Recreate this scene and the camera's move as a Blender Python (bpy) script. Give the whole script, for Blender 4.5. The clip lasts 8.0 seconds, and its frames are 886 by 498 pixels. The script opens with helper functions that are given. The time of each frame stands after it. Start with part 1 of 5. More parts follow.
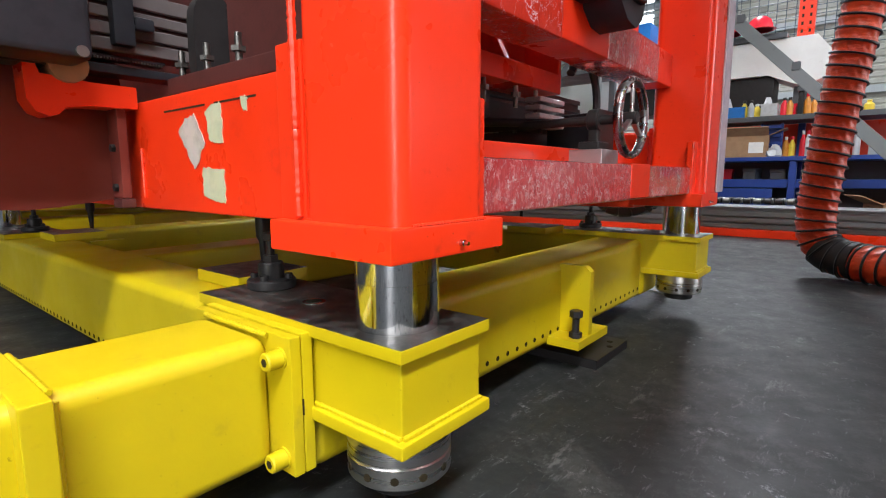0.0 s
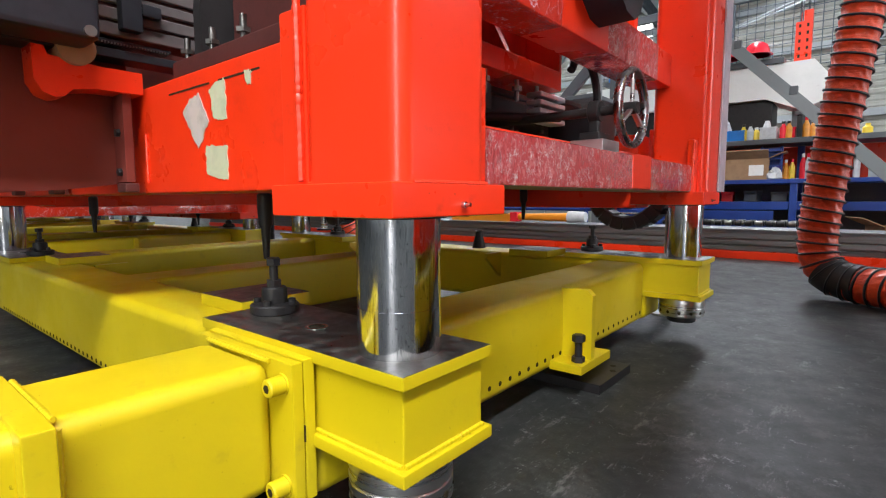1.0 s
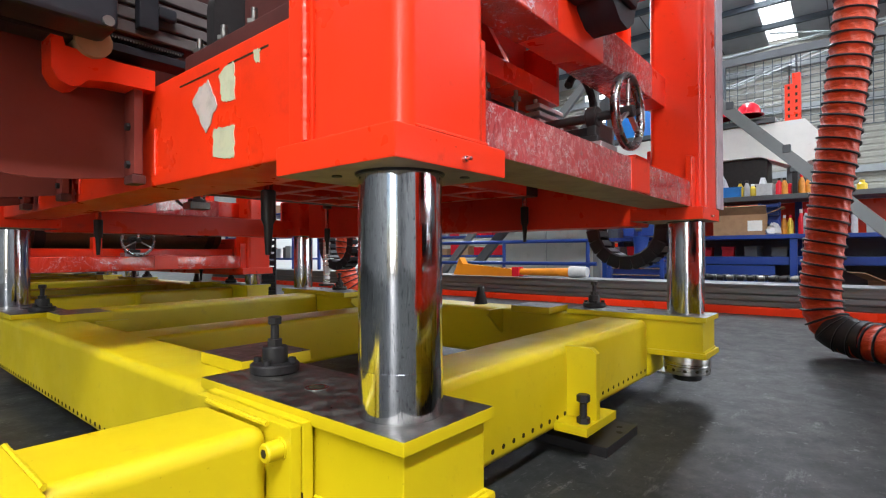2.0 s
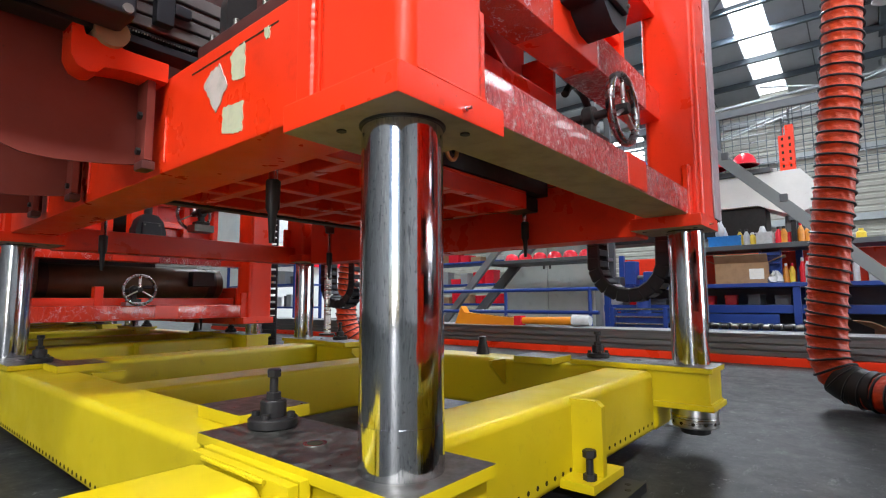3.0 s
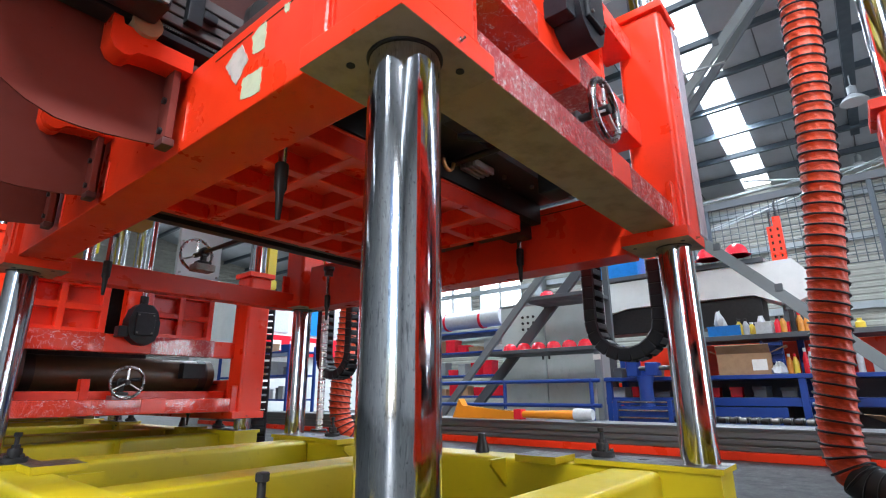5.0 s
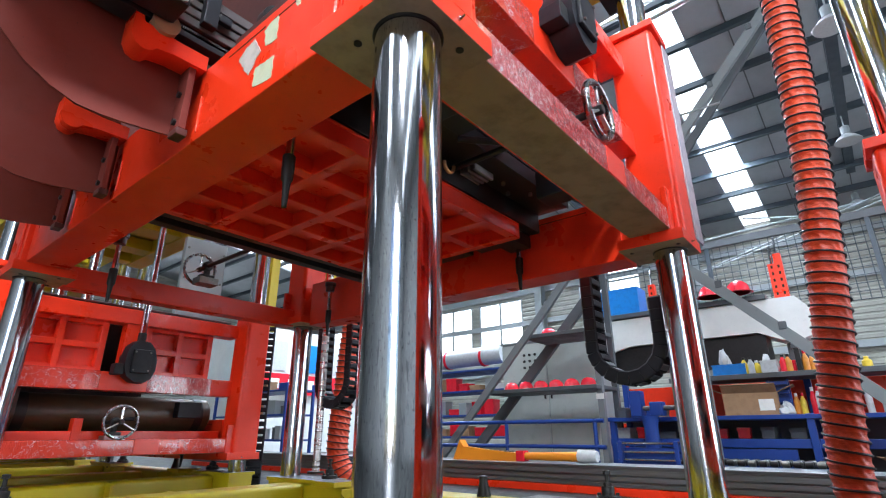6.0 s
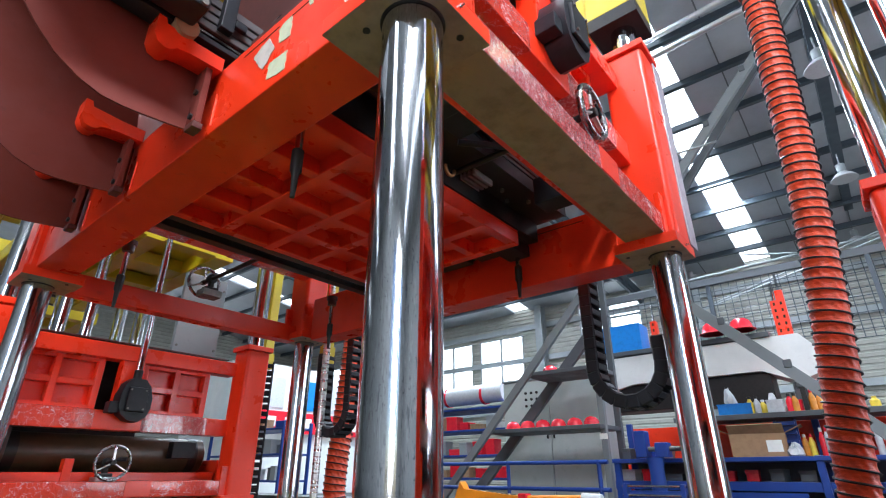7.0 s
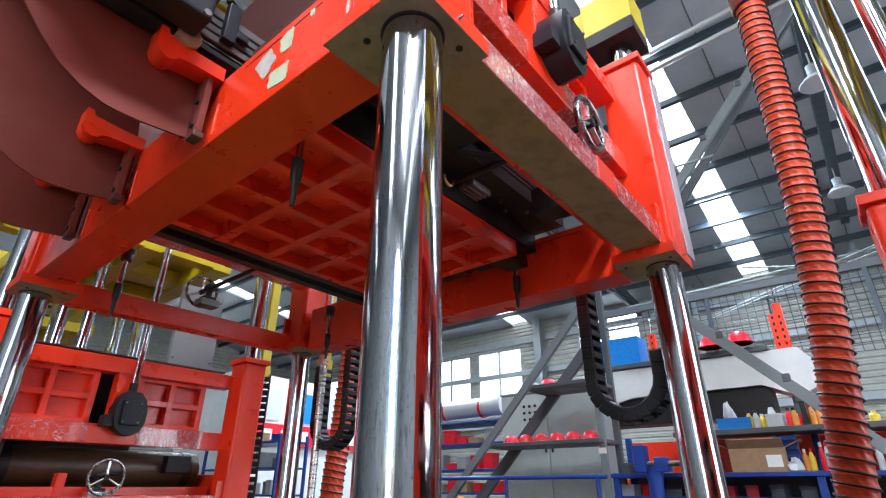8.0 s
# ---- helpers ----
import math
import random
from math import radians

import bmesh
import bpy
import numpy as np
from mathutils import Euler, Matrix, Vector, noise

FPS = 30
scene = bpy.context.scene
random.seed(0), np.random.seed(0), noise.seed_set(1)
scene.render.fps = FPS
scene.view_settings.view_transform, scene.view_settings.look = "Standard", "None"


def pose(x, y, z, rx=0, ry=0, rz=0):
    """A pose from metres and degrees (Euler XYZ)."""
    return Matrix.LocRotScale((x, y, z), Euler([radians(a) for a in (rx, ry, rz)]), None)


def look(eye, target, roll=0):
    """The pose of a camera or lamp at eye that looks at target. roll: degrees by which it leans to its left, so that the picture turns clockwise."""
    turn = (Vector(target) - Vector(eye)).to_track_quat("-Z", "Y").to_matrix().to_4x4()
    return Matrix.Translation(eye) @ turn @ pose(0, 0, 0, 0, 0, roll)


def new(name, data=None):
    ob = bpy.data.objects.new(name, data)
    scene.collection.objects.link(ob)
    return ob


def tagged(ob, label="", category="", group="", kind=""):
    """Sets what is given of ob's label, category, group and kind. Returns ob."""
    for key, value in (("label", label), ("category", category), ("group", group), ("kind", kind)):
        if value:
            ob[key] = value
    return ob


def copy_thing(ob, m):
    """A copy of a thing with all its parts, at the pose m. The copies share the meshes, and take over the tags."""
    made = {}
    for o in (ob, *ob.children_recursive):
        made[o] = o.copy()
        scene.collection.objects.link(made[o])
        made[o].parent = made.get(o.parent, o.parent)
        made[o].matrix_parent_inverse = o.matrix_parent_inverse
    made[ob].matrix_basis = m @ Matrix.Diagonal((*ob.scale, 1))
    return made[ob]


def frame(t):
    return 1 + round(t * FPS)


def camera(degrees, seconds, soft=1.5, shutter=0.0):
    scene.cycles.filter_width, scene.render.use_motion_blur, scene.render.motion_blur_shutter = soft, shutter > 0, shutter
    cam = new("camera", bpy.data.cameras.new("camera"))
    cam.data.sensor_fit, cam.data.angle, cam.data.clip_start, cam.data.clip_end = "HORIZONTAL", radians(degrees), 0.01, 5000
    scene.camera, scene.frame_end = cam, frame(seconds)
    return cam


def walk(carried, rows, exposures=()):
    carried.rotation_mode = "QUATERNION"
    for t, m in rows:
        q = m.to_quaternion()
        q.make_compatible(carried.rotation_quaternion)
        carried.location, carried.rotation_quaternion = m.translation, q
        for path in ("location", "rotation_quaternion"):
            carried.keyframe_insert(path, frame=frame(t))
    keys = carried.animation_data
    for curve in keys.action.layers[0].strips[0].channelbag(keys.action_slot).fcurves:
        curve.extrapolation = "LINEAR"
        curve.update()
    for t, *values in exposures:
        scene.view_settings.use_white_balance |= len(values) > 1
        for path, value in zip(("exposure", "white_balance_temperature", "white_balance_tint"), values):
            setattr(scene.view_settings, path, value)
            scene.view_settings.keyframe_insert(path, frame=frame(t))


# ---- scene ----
cam = camera(81.86, 8.0, 1.15)


def aim(x, y, z, pitch, roll, yaw):
    return pose(x, y, z, 90 + pitch, 0, yaw) @ pose(0, 0, 0, 0, 0, roll)


PATH = [
    (0.0, aim(-0.3898, -0.3782, 0.4706, -8.046, -0.110, -50.774)),
    (0.5, aim(-0.3920, -0.3797, 0.4725, -8.001, -0.147, -50.688)),
    (1.0, aim(-0.3941, -0.3824, 0.4769, -5.600, -0.188, -50.522)),
    (1.5, aim(-0.3965, -0.3848, 0.4812, -2.363, -0.189, -50.441)),
    (3.0, aim(-0.4016, -0.3887, 0.4901, 5.852, -0.270, -50.195)),
    (3.5, aim(-0.4031, -0.3901, 0.4919, 8.657, -0.304, -50.318)),
    (4.0, aim(-0.4036, -0.3891, 0.4950, 10.884, -0.407, -50.568)),
    (4.5, aim(-0.4075, -0.3917, 0.4982, 13.377, -0.353, -50.577)),
    (6.0, aim(-0.4058, -0.3900, 0.5008, 19.823, -0.189, -50.517)),
    (6.5, aim(-0.4065, -0.3907, 0.5041, 21.812, -0.043, -50.370)),
    (7.0, aim(-0.4095, -0.3911, 0.5102, 23.737, 0.001, -50.469)),
    (7.5, aim(-0.4110, -0.3927, 0.5139, 24.797, 0.089, -50.637)),
    (8.0, aim(-0.4115, -0.3917, 0.5165, 25.043, 0.115, -50.689)),
]
walk(cam, PATH, exposures=[(0.0, 0.14, 6500, 12), (1.5, 0.15, 6450, 12), (3.5, 0.16, 6350, 11), (4.5, 0.28, 6100, 10), (6.0, 0.25, 5850, 9), (8.0, 0.22, 5850, 9)])

# height of the rising platform's foot plates over the floor
LIFT = [(0.0, 0.3762), (0.5, 0.3909), (1.0, 0.4556), (1.5, 0.5211), (3.0, 0.7224), (3.5, 0.7853), (4.0, 0.8495), (4.5, 0.9182), (6.0, 1.1083), (6.5, 1.1685), (7.0, 1.2404), (7.5, 1.2469), (8.0, 1.2558)]

# ---- world and lights ----
world = bpy.data.worlds.new("sky")
scene.world = world
world.use_nodes = True
_n = world.node_tree.nodes
_sky = _n.new("ShaderNodeTexSky")
_sky.sky_type = "NISHITA"
_sky.sun_disc = False
_sky.sun_elevation, _sky.sun_rotation = radians(52), radians(200)
_n["Background"].inputs["Strength"].default_value = 0.12
world.node_tree.links.new(_sky.outputs[0], _n["Background"].inputs["Color"])

sun = new("sun", bpy.data.lights.new("sun", "SUN"))
sun.data.energy, sun.data.angle, sun.data.color = 1.2, radians(12), (1.0, 0.97, 0.92)
sun.matrix_world = look((0, 0, 20), (6.0, 3.5, 10))


def area(name, eye, target, sx, sy, watts, tint=(1, 1, 1)):
    lamp = new(name, bpy.data.lights.new(name, "AREA"))
    lamp.data.shape, lamp.data.size, lamp.data.size_y = "RECTANGLE", sx, sy
    lamp.data.energy, lamp.data.color = watts, tint
    lamp.matrix_world = look(eye, target)
    return lamp


# daylight at the roof lights, with fill added at unseen doors and closed roof
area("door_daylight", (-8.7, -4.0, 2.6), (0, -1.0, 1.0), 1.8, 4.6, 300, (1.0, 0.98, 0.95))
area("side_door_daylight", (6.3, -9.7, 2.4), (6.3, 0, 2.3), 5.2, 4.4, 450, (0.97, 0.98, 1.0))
# The 1180 W lamp is an added key with no opening above it.
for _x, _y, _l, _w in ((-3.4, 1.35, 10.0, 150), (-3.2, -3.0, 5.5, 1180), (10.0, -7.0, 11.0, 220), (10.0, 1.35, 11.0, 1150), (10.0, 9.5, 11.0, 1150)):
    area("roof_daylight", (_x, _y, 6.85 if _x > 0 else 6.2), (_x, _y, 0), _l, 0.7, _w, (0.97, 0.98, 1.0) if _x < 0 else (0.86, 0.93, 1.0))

# ---- materials ----


class Mat:
    """A node material under construction."""

    def __init__(self, name, color, rough=0.5, metal=0.0):
        self.m = bpy.data.materials.new(name)
        self.m.use_nodes = True
        self.t = self.m.node_tree
        self.b = self.t.nodes["Principled BSDF"]
        self.b.inputs["Base Color"].default_value = (*color, 1)
        self.b.inputs["Roughness"].default_value = rough
        self.b.inputs["Metallic"].default_value = metal
        self.color = color
        self.rough = rough
        self.co = self.t.nodes.new("ShaderNodeTexCoord").outputs["Object"]

    def node(self, kind, **values):
        n = self.t.nodes.new(kind)
        for k, v in values.items():
            n.inputs[k].default_value = v
        return n

    def link(self, a, b):
        self.t.links.new(a, b)

    def coords(self, stretch=(1, 1, 1)):
        n = self.t.nodes.new("ShaderNodeMapping")
        n.inputs["Scale"].default_value = stretch
        self.link(self.co, n.inputs["Vector"])
        return n.outputs[0]

    def noise(self, scale, detail=4.0, stretch=(1, 1, 1), rough=0.6):
        n = self.node("ShaderNodeTexNoise", Scale=scale, Detail=detail, Roughness=rough)
        self.link(self.coords(stretch), n.inputs["Vector"])
        return n.outputs["Fac"]

    def ramp(self, fac, stops):
        n = self.t.nodes.new("ShaderNodeValToRGB")
        e = n.color_ramp.elements
        while len(e) < len(stops):
            e.new(0.5)
        for el, (p, c) in zip(e, stops):
            el.position = p
            el.color = (*c, 1) if len(c) == 3 else c
        self.link(fac, n.inputs["Fac"])
        return n.outputs["Color"]

    def stain(self, fac, other, lo=0.45, hi=0.7, amount=1.0):
        """Mix another colour in where the pattern is high."""
        k = self.t.nodes.new("ShaderNodeMapRange")
        k.inputs["From Min"].default_value, k.inputs["From Max"].default_value = lo, hi
        k.inputs["To Max"].default_value = amount
        self.link(fac, k.inputs["Value"])
        mix = self.t.nodes.new("ShaderNodeMix")
        mix.data_type = "RGBA"
        self.link(k.outputs[0], mix.inputs["Factor"])
        old = self.b.inputs["Base Color"]
        if old.is_linked:
            self.link(old.links[0].from_socket, mix.inputs["A"])
        else:
            mix.inputs["A"].default_value = old.default_value
        mix.inputs["B"].default_value = (*other, 1)
        self.link(mix.outputs["Result"], old)
        return self

    def gloss(self, fac, lo, hi):
        k = self.t.nodes.new("ShaderNodeMapRange")
        k.inputs["From Min"].default_value, k.inputs["From Max"].default_value = 0.3, 0.7
        k.inputs["To Min"].default_value, k.inputs["To Max"].default_value = lo, hi
        self.link(fac, k.inputs["Value"])
        self.link(k.outputs[0], self.b.inputs["Roughness"])
        return self

    def bump(self, fac, strength=0.2, distance=0.002):
        n = self.node("ShaderNodeBump", Strength=strength, Distance=distance)
        self.link(fac, n.inputs["Height"])
        if self.b.inputs["Normal"].is_linked:
            self.link(self.b.inputs["Normal"].links[0].from_socket, n.inputs["Normal"])
        self.link(n.outputs[0], self.b.inputs["Normal"])
        return self


def paint(name, color, dirt, rough=0.32, peel=0.12):
    m = Mat(name, color, rough)
    m.stain(m.noise(2.3, 5), tuple(c * 0.8 for c in color), 0.4, 0.75, 0.7)
    m.stain(m.noise(26, 6), dirt, 0.62, 0.8, 0.5)
    m.stain(m.noise(3.1, 9, (1, 1, 1), 0.85), tuple(0.5 * a + 0.5 * b for a, b in zip(color, dirt)), 0.58, 0.64, 0.45)
    m.stain(m.noise(130, 3), tuple(0.35 * c for c in dirt), 0.70, 0.76, 0.55)
    m.gloss(m.noise(6, 4), rough - 0.08, rough + 0.14)
    m.bump(m.noise(240, 2), peel, 0.0006)
    m.bump(m.noise(9, 3), 0.1, 0.004)
    return m.m


RED = paint("red_paint", (0.86, 0.038, 0.006), (0.42, 0.02, 0.01), 0.30, 0.2)
RED_DARK = paint("brown_red_primer", (0.155, 0.017, 0.008), (0.09, 0.012, 0.007), 0.78)
YELLOW = paint("yellow_paint", (0.58, 0.455, 0.005), (0.34, 0.255, 0.02), 0.36, 0.15)
BLUE = paint("blue_paint", (0.009, 0.045, 0.25), (0.01, 0.03, 0.12), 0.42)
ORANGE = paint("orange_paint", (0.80, 0.27, 0.01), (0.4, 0.15, 0.02), 0.4)
GREY = paint("grey_paint", (0.30, 0.33, 0.34), (0.18, 0.19, 0.19), 0.42)
DARK_GREY = paint("dark_grey_paint", (0.075, 0.085, 0.095), (0.04, 0.045, 0.05), 0.45)
STRUT_GREY = paint("weathered_grey_paint", (0.17, 0.19, 0.20), (0.09, 0.10, 0.10), 0.42)
WHITE = paint("white_paint", (0.76, 0.78, 0.76), (0.5, 0.5, 0.48), 0.4)


def metal(name, color, rough, streak, axis=(1, 1, 0.02), amount=0.5):
    m = Mat(name, color, rough, 1.0)
    m.stain(m.noise(60, 4, axis), tuple(c * streak for c in color), 0.45, 0.7, amount)
    m.gloss(m.noise(40, 4, axis), rough * 0.7, rough * 1.7)
    m.bump(m.noise(90, 3, axis), 0.05, 0.001)
    return m.m


def glint_flecked_chrome():
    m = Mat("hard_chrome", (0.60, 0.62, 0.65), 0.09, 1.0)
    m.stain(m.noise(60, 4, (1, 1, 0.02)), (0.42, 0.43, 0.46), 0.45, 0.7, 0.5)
    # Dark and bright flecks paint broken reflections over the fine streaks.
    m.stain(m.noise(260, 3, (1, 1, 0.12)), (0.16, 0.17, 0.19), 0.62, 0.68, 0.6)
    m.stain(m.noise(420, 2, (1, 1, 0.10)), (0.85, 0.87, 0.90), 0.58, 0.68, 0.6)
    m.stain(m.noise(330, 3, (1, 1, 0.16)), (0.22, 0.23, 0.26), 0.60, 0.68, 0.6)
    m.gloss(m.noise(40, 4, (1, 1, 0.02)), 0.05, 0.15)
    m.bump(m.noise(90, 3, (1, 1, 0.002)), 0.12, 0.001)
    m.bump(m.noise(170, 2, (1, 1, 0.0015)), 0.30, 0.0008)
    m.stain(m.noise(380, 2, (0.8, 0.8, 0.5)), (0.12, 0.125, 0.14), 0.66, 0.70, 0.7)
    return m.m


CHROME = glint_flecked_chrome()
STEEL = metal("bare_steel", (0.205, 0.20, 0.185), 0.38, 0.86, (1, 1, 1))
TURNED = metal("turned_steel", (0.55, 0.55, 0.54), 0.24, 0.7, (0.02, 0.02, 1))
# Darkened aluminium for the track, offsetting the bright roof lamps.
DARK_ALU = metal("toned_down_aluminium", (0.26, 0.27, 0.28), 0.42, 0.6, (1, 0.03, 1))
ALU = metal("aluminium", (0.62, 0.63, 0.64), 0.38, 0.75, (1, 0.03, 1))


def plain(name, color, rough=0.6, scale=30, dark=0.6, bump=0.15):
    m = Mat(name, color, rough)
    m.stain(m.noise(scale, 5), tuple(c * dark for c in color), 0.45, 0.7, 0.8)
    m.bump(m.noise(scale * 6, 3), bump, 0.001)
    if max(color) < 0.03:
        m.b.inputs["Specular IOR Level"].default_value = 0.3
    return m.m


# Aluminium toned down to a dull dark grey for the slide ribs.
PROFILE_DULL = plain("dull_dark_profile", (0.10, 0.085, 0.085), 0.5, 20, 0.7)
RIM = metal("dark_polished_steel", (0.30, 0.30, 0.31), 0.22, 0.8, (1, 1, 1))
BRASS = metal("dull_copper", (0.55, 0.30, 0.14), 0.35, 0.6, (1, 1, 1))
BLACK = plain("black_oxide", (0.019, 0.018, 0.0185), 0.42)
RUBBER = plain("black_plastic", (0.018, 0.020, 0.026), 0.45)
# Dark red-brown that puts the interior's shade into the colour.
SHADE_BROWN = plain("shade_brown_steel", (0.075, 0.020, 0.017), 0.45)
PRIMER = plain("pale_filler_patch", (0.46, 0.47, 0.31), 0.7, 40, 0.75)
PRIMER_GREY = plain("greyish_filler_patch", (0.46, 0.40, 0.35), 0.7, 30, 0.55)
CARD = plain("cardboard", (0.36, 0.22, 0.12), 0.85, 14, 0.75)
TAN = plain("bare_underside", (0.34, 0.27, 0.19), 0.55, 16, 0.55)
RED_PLASTIC = plain("red_plastic", (0.75, 0.02, 0.04), 0.25, 20, 0.85, 0.03)
BLUE_PLASTIC = plain("blue_plastic", (0.02, 0.22, 0.66), 0.35, 20, 0.8)
PALE = plain("pale_plastic", (0.55, 0.57, 0.59), 0.35, 25, 0.8)
PAPER = plain("paper_label", (0.78, 0.78, 0.74), 0.8, 40, 0.9)
DRUM = plain("brown_roller_skin", (0.075, 0.042, 0.022), 0.4, 9, 0.5)
# Near-black standing in for the shade inside holes, slots and gaps.
HOLE = plain("hole_shadow", (0.02, 0.014, 0.004), 0.8)


def crease_glint(m, scale, stretch, width, amount, color=(0.93, 0.84, 0.86)):
    """Thin bright lines that paint glints along the wrinkles of clear film."""
    n = m.noise(scale, 5, stretch, 0.6)
    d = m.t.nodes.new("ShaderNodeMath")
    d.operation = "SUBTRACT"
    d.inputs[1].default_value = 0.5
    m.link(n, d.inputs[0])
    e = m.t.nodes.new("ShaderNodeMath")
    e.operation = "ABSOLUTE"
    m.link(d.outputs[0], e.inputs[0])
    m.stain(e.outputs[0], color, width, 0.0, amount)
    return m


def film_wrap():
    m = Mat("film_wrapped_red", (0.62, 0.030, 0.032), 0.2)
    # Pale stains paint the film's sheen and clustered glints into the colour.
    m.stain(m.noise(4, 4, (1, 1, 1)), (0.66, 0.15, 0.16), 0.46, 0.66, 0.7)
    m.stain(m.noise(34, 6, (1.4, 1.4, 0.5)), (0.72, 0.26, 0.28), 0.54, 0.70, 0.5)
    crease_glint(m, 26, (1.6, 1.6, 0.7), 0.007, 0.6, (0.96, 0.90, 0.91))
    crease_glint(m, 15, (1.2, 1.2, 0.9), 0.006, 0.85, (0.96, 0.92, 0.93))
    m.stain(m.noise(8, 9, (2.2, 2.2, 0.9), 0.92), (0.98, 0.95, 0.96), 0.565, 0.61, 0.95)
    m.stain(m.noise(5, 9, (1.2, 1.2, 1.6), 0.9), (0.98, 0.95, 0.96), 0.60, 0.64, 0.8)
    m.stain(m.noise(43, 3, (1.2, 1.2, 0.5)), (0.36, 0.015, 0.02), 0.58, 0.70, 0.7)
    m.gloss(m.noise(60, 4), 0.1, 0.36)
    m.bump(m.noise(46, 6, (1.3, 1.3, 0.35), 0.75), 1.0, 0.02)
    m.bump(m.noise(130, 3, (1, 1, 0.5)), 0.6, 0.004)
    m.b.inputs["Coat Weight"].default_value = 1.0
    m.b.inputs["Coat Roughness"].default_value = 0.06
    return m.m


FILM = film_wrap()


EDGE_STRIP = plain("pale_edge_strip", (0.50, 0.47, 0.52), 0.22, 12, 0.7, 0.3)


def sparse_glint_film():
    # Same film with fewer painted glint lines, for the dimmer beams.
    m = Mat("sparse_glint_film_red", (0.70, 0.034, 0.012), 0.2)
    crease_glint(m, 7, (0.7, 1, 1.6), 0.006, 0.8)
    crease_glint(m, 16, (1.2, 1, 0.8), 0.005, 0.6)
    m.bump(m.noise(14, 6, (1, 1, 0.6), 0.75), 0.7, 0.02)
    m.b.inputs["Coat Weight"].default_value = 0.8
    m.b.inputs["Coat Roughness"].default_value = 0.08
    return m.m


FILM_FEW_GLINTS = sparse_glint_film()


def concrete():
    m = Mat("sealed_concrete", (0.026, 0.029, 0.028), 0.45)
    m.stain(m.noise(0.9, 6), (0.030, 0.033, 0.034), 0.38, 0.66, 0.9)
    m.stain(m.noise(4.3, 9, (1, 1, 1), 0.8), (0.062, 0.065, 0.062), 0.52, 0.62, 0.7)
    m.stain(m.noise(70, 4), (0.022, 0.024, 0.025), 0.56, 0.72, 0.6)
    m.stain(m.noise(9, 9, (0.45, 1.5, 1), 0.85), (0.19, 0.195, 0.19), 0.57, 0.65, 0.55)
    m.stain(m.noise(15, 9, (1.2, 0.8, 1), 0.88), (0.24, 0.25, 0.25), 0.585, 0.625, 0.65)
    m.stain(m.noise(34, 7, (0.35, 1.9, 1), 0.8), (0.21, 0.22, 0.22), 0.60, 0.66, 0.5)
    m.stain(m.noise(44, 7, (1.8, 0.4, 1), 0.8), (0.013, 0.014, 0.015), 0.60, 0.68, 0.6)
    m.gloss(m.noise(9, 8, (1, 1, 1), 0.75), 0.36, 0.62)
    m.bump(m.noise(35, 6), 0.2, 0.003)
    m.b.inputs["Specular IOR Level"].default_value = 0.19
    return m.m


CONCRETE = concrete()


def hose_cloth():
    m = Mat("orange_hose_fabric", (0.66, 0.062, 0.014), 0.42)
    m.stain(m.noise(24, 5), (0.34, 0.035, 0.012), 0.42, 0.7, 0.7)
    m.stain(m.noise(70, 4, (0.4, 0.4, 1.6)), (0.72, 0.16, 0.07), 0.6, 0.75, 0.4)
    m.bump(m.noise(40, 4, (0.5, 0.5, 2)), 0.7, 0.006)
    return m.m


HOSE = hose_cloth()
BEND_BLACK = plain("black_bend_sleeve", (0.022, 0.021, 0.022), 0.55, 30, 0.7)


def glow(name, color, strength):
    m = bpy.data.materials.new(name)
    m.use_nodes = True
    b = m.node_tree.nodes["Principled BSDF"]
    b.inputs["Base Color"].default_value = (*color, 1)
    b.inputs["Emission Color"].default_value = (*color, 1)
    b.inputs["Emission Strength"].default_value = strength
    return m


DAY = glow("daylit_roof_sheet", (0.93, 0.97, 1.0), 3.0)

# ---- building blocks ----


def thing(name, label, category, group="", at=(0, 0, 0), kind=""):
    ob = new(name)
    ob.empty_display_size = 0.05
    ob.location = at
    return tagged(ob, label, category, group, kind)


def mesh_of(name, bm, *mats, smooth=True):
    me = bpy.data.meshes.new(name)
    bmesh.ops.recalc_face_normals(bm, faces=bm.faces)
    bm.to_mesh(me)
    bm.free()
    for m in mats:
        me.materials.append(m)
    if smooth:
        me.shade_smooth()
        if len(me.polygons) < 1500:
            flat_faces(me)
        else:
            me.set_sharp_from_angle(angle=radians(40))
    return me


def flat_faces(me):
    """Shading normals weighted by face area, so that broad faces stay flat beside rounded edges."""
    limit = math.cos(radians(40))
    faces = [(f.normal.copy(), f.area) for f in me.polygons]
    around = [[] for _ in me.vertices]
    for f in me.polygons:
        for v in f.vertices:
            around[v].append(f.index)
    out = []
    for f in me.polygons:
        n0 = faces[f.index][0]
        for v in f.vertices:
            n = Vector((0, 0, 0))
            for k in around[v]:
                if faces[k][0].dot(n0) > limit:
                    n += faces[k][0] * faces[k][1]
            out.append(n.normalized() if n.length > 1e-12 else n0)
    me.normals_split_custom_set(out)


def part(name, bm, material, parent, label="", extra=()):
    ob = new(name, mesh_of(name, bm, material, *extra))
    ob.parent = parent
    if label:
        tagged(ob, label)
    return ob


def solo(name, bm, material, label, category, group="", kind="", at=(0, 0, 0), extra=()):
    ob = new(name, mesh_of(name, bm, material, *extra))
    ob.location = at
    return tagged(ob, label, category, group, kind)


def B():
    return bmesh.new()


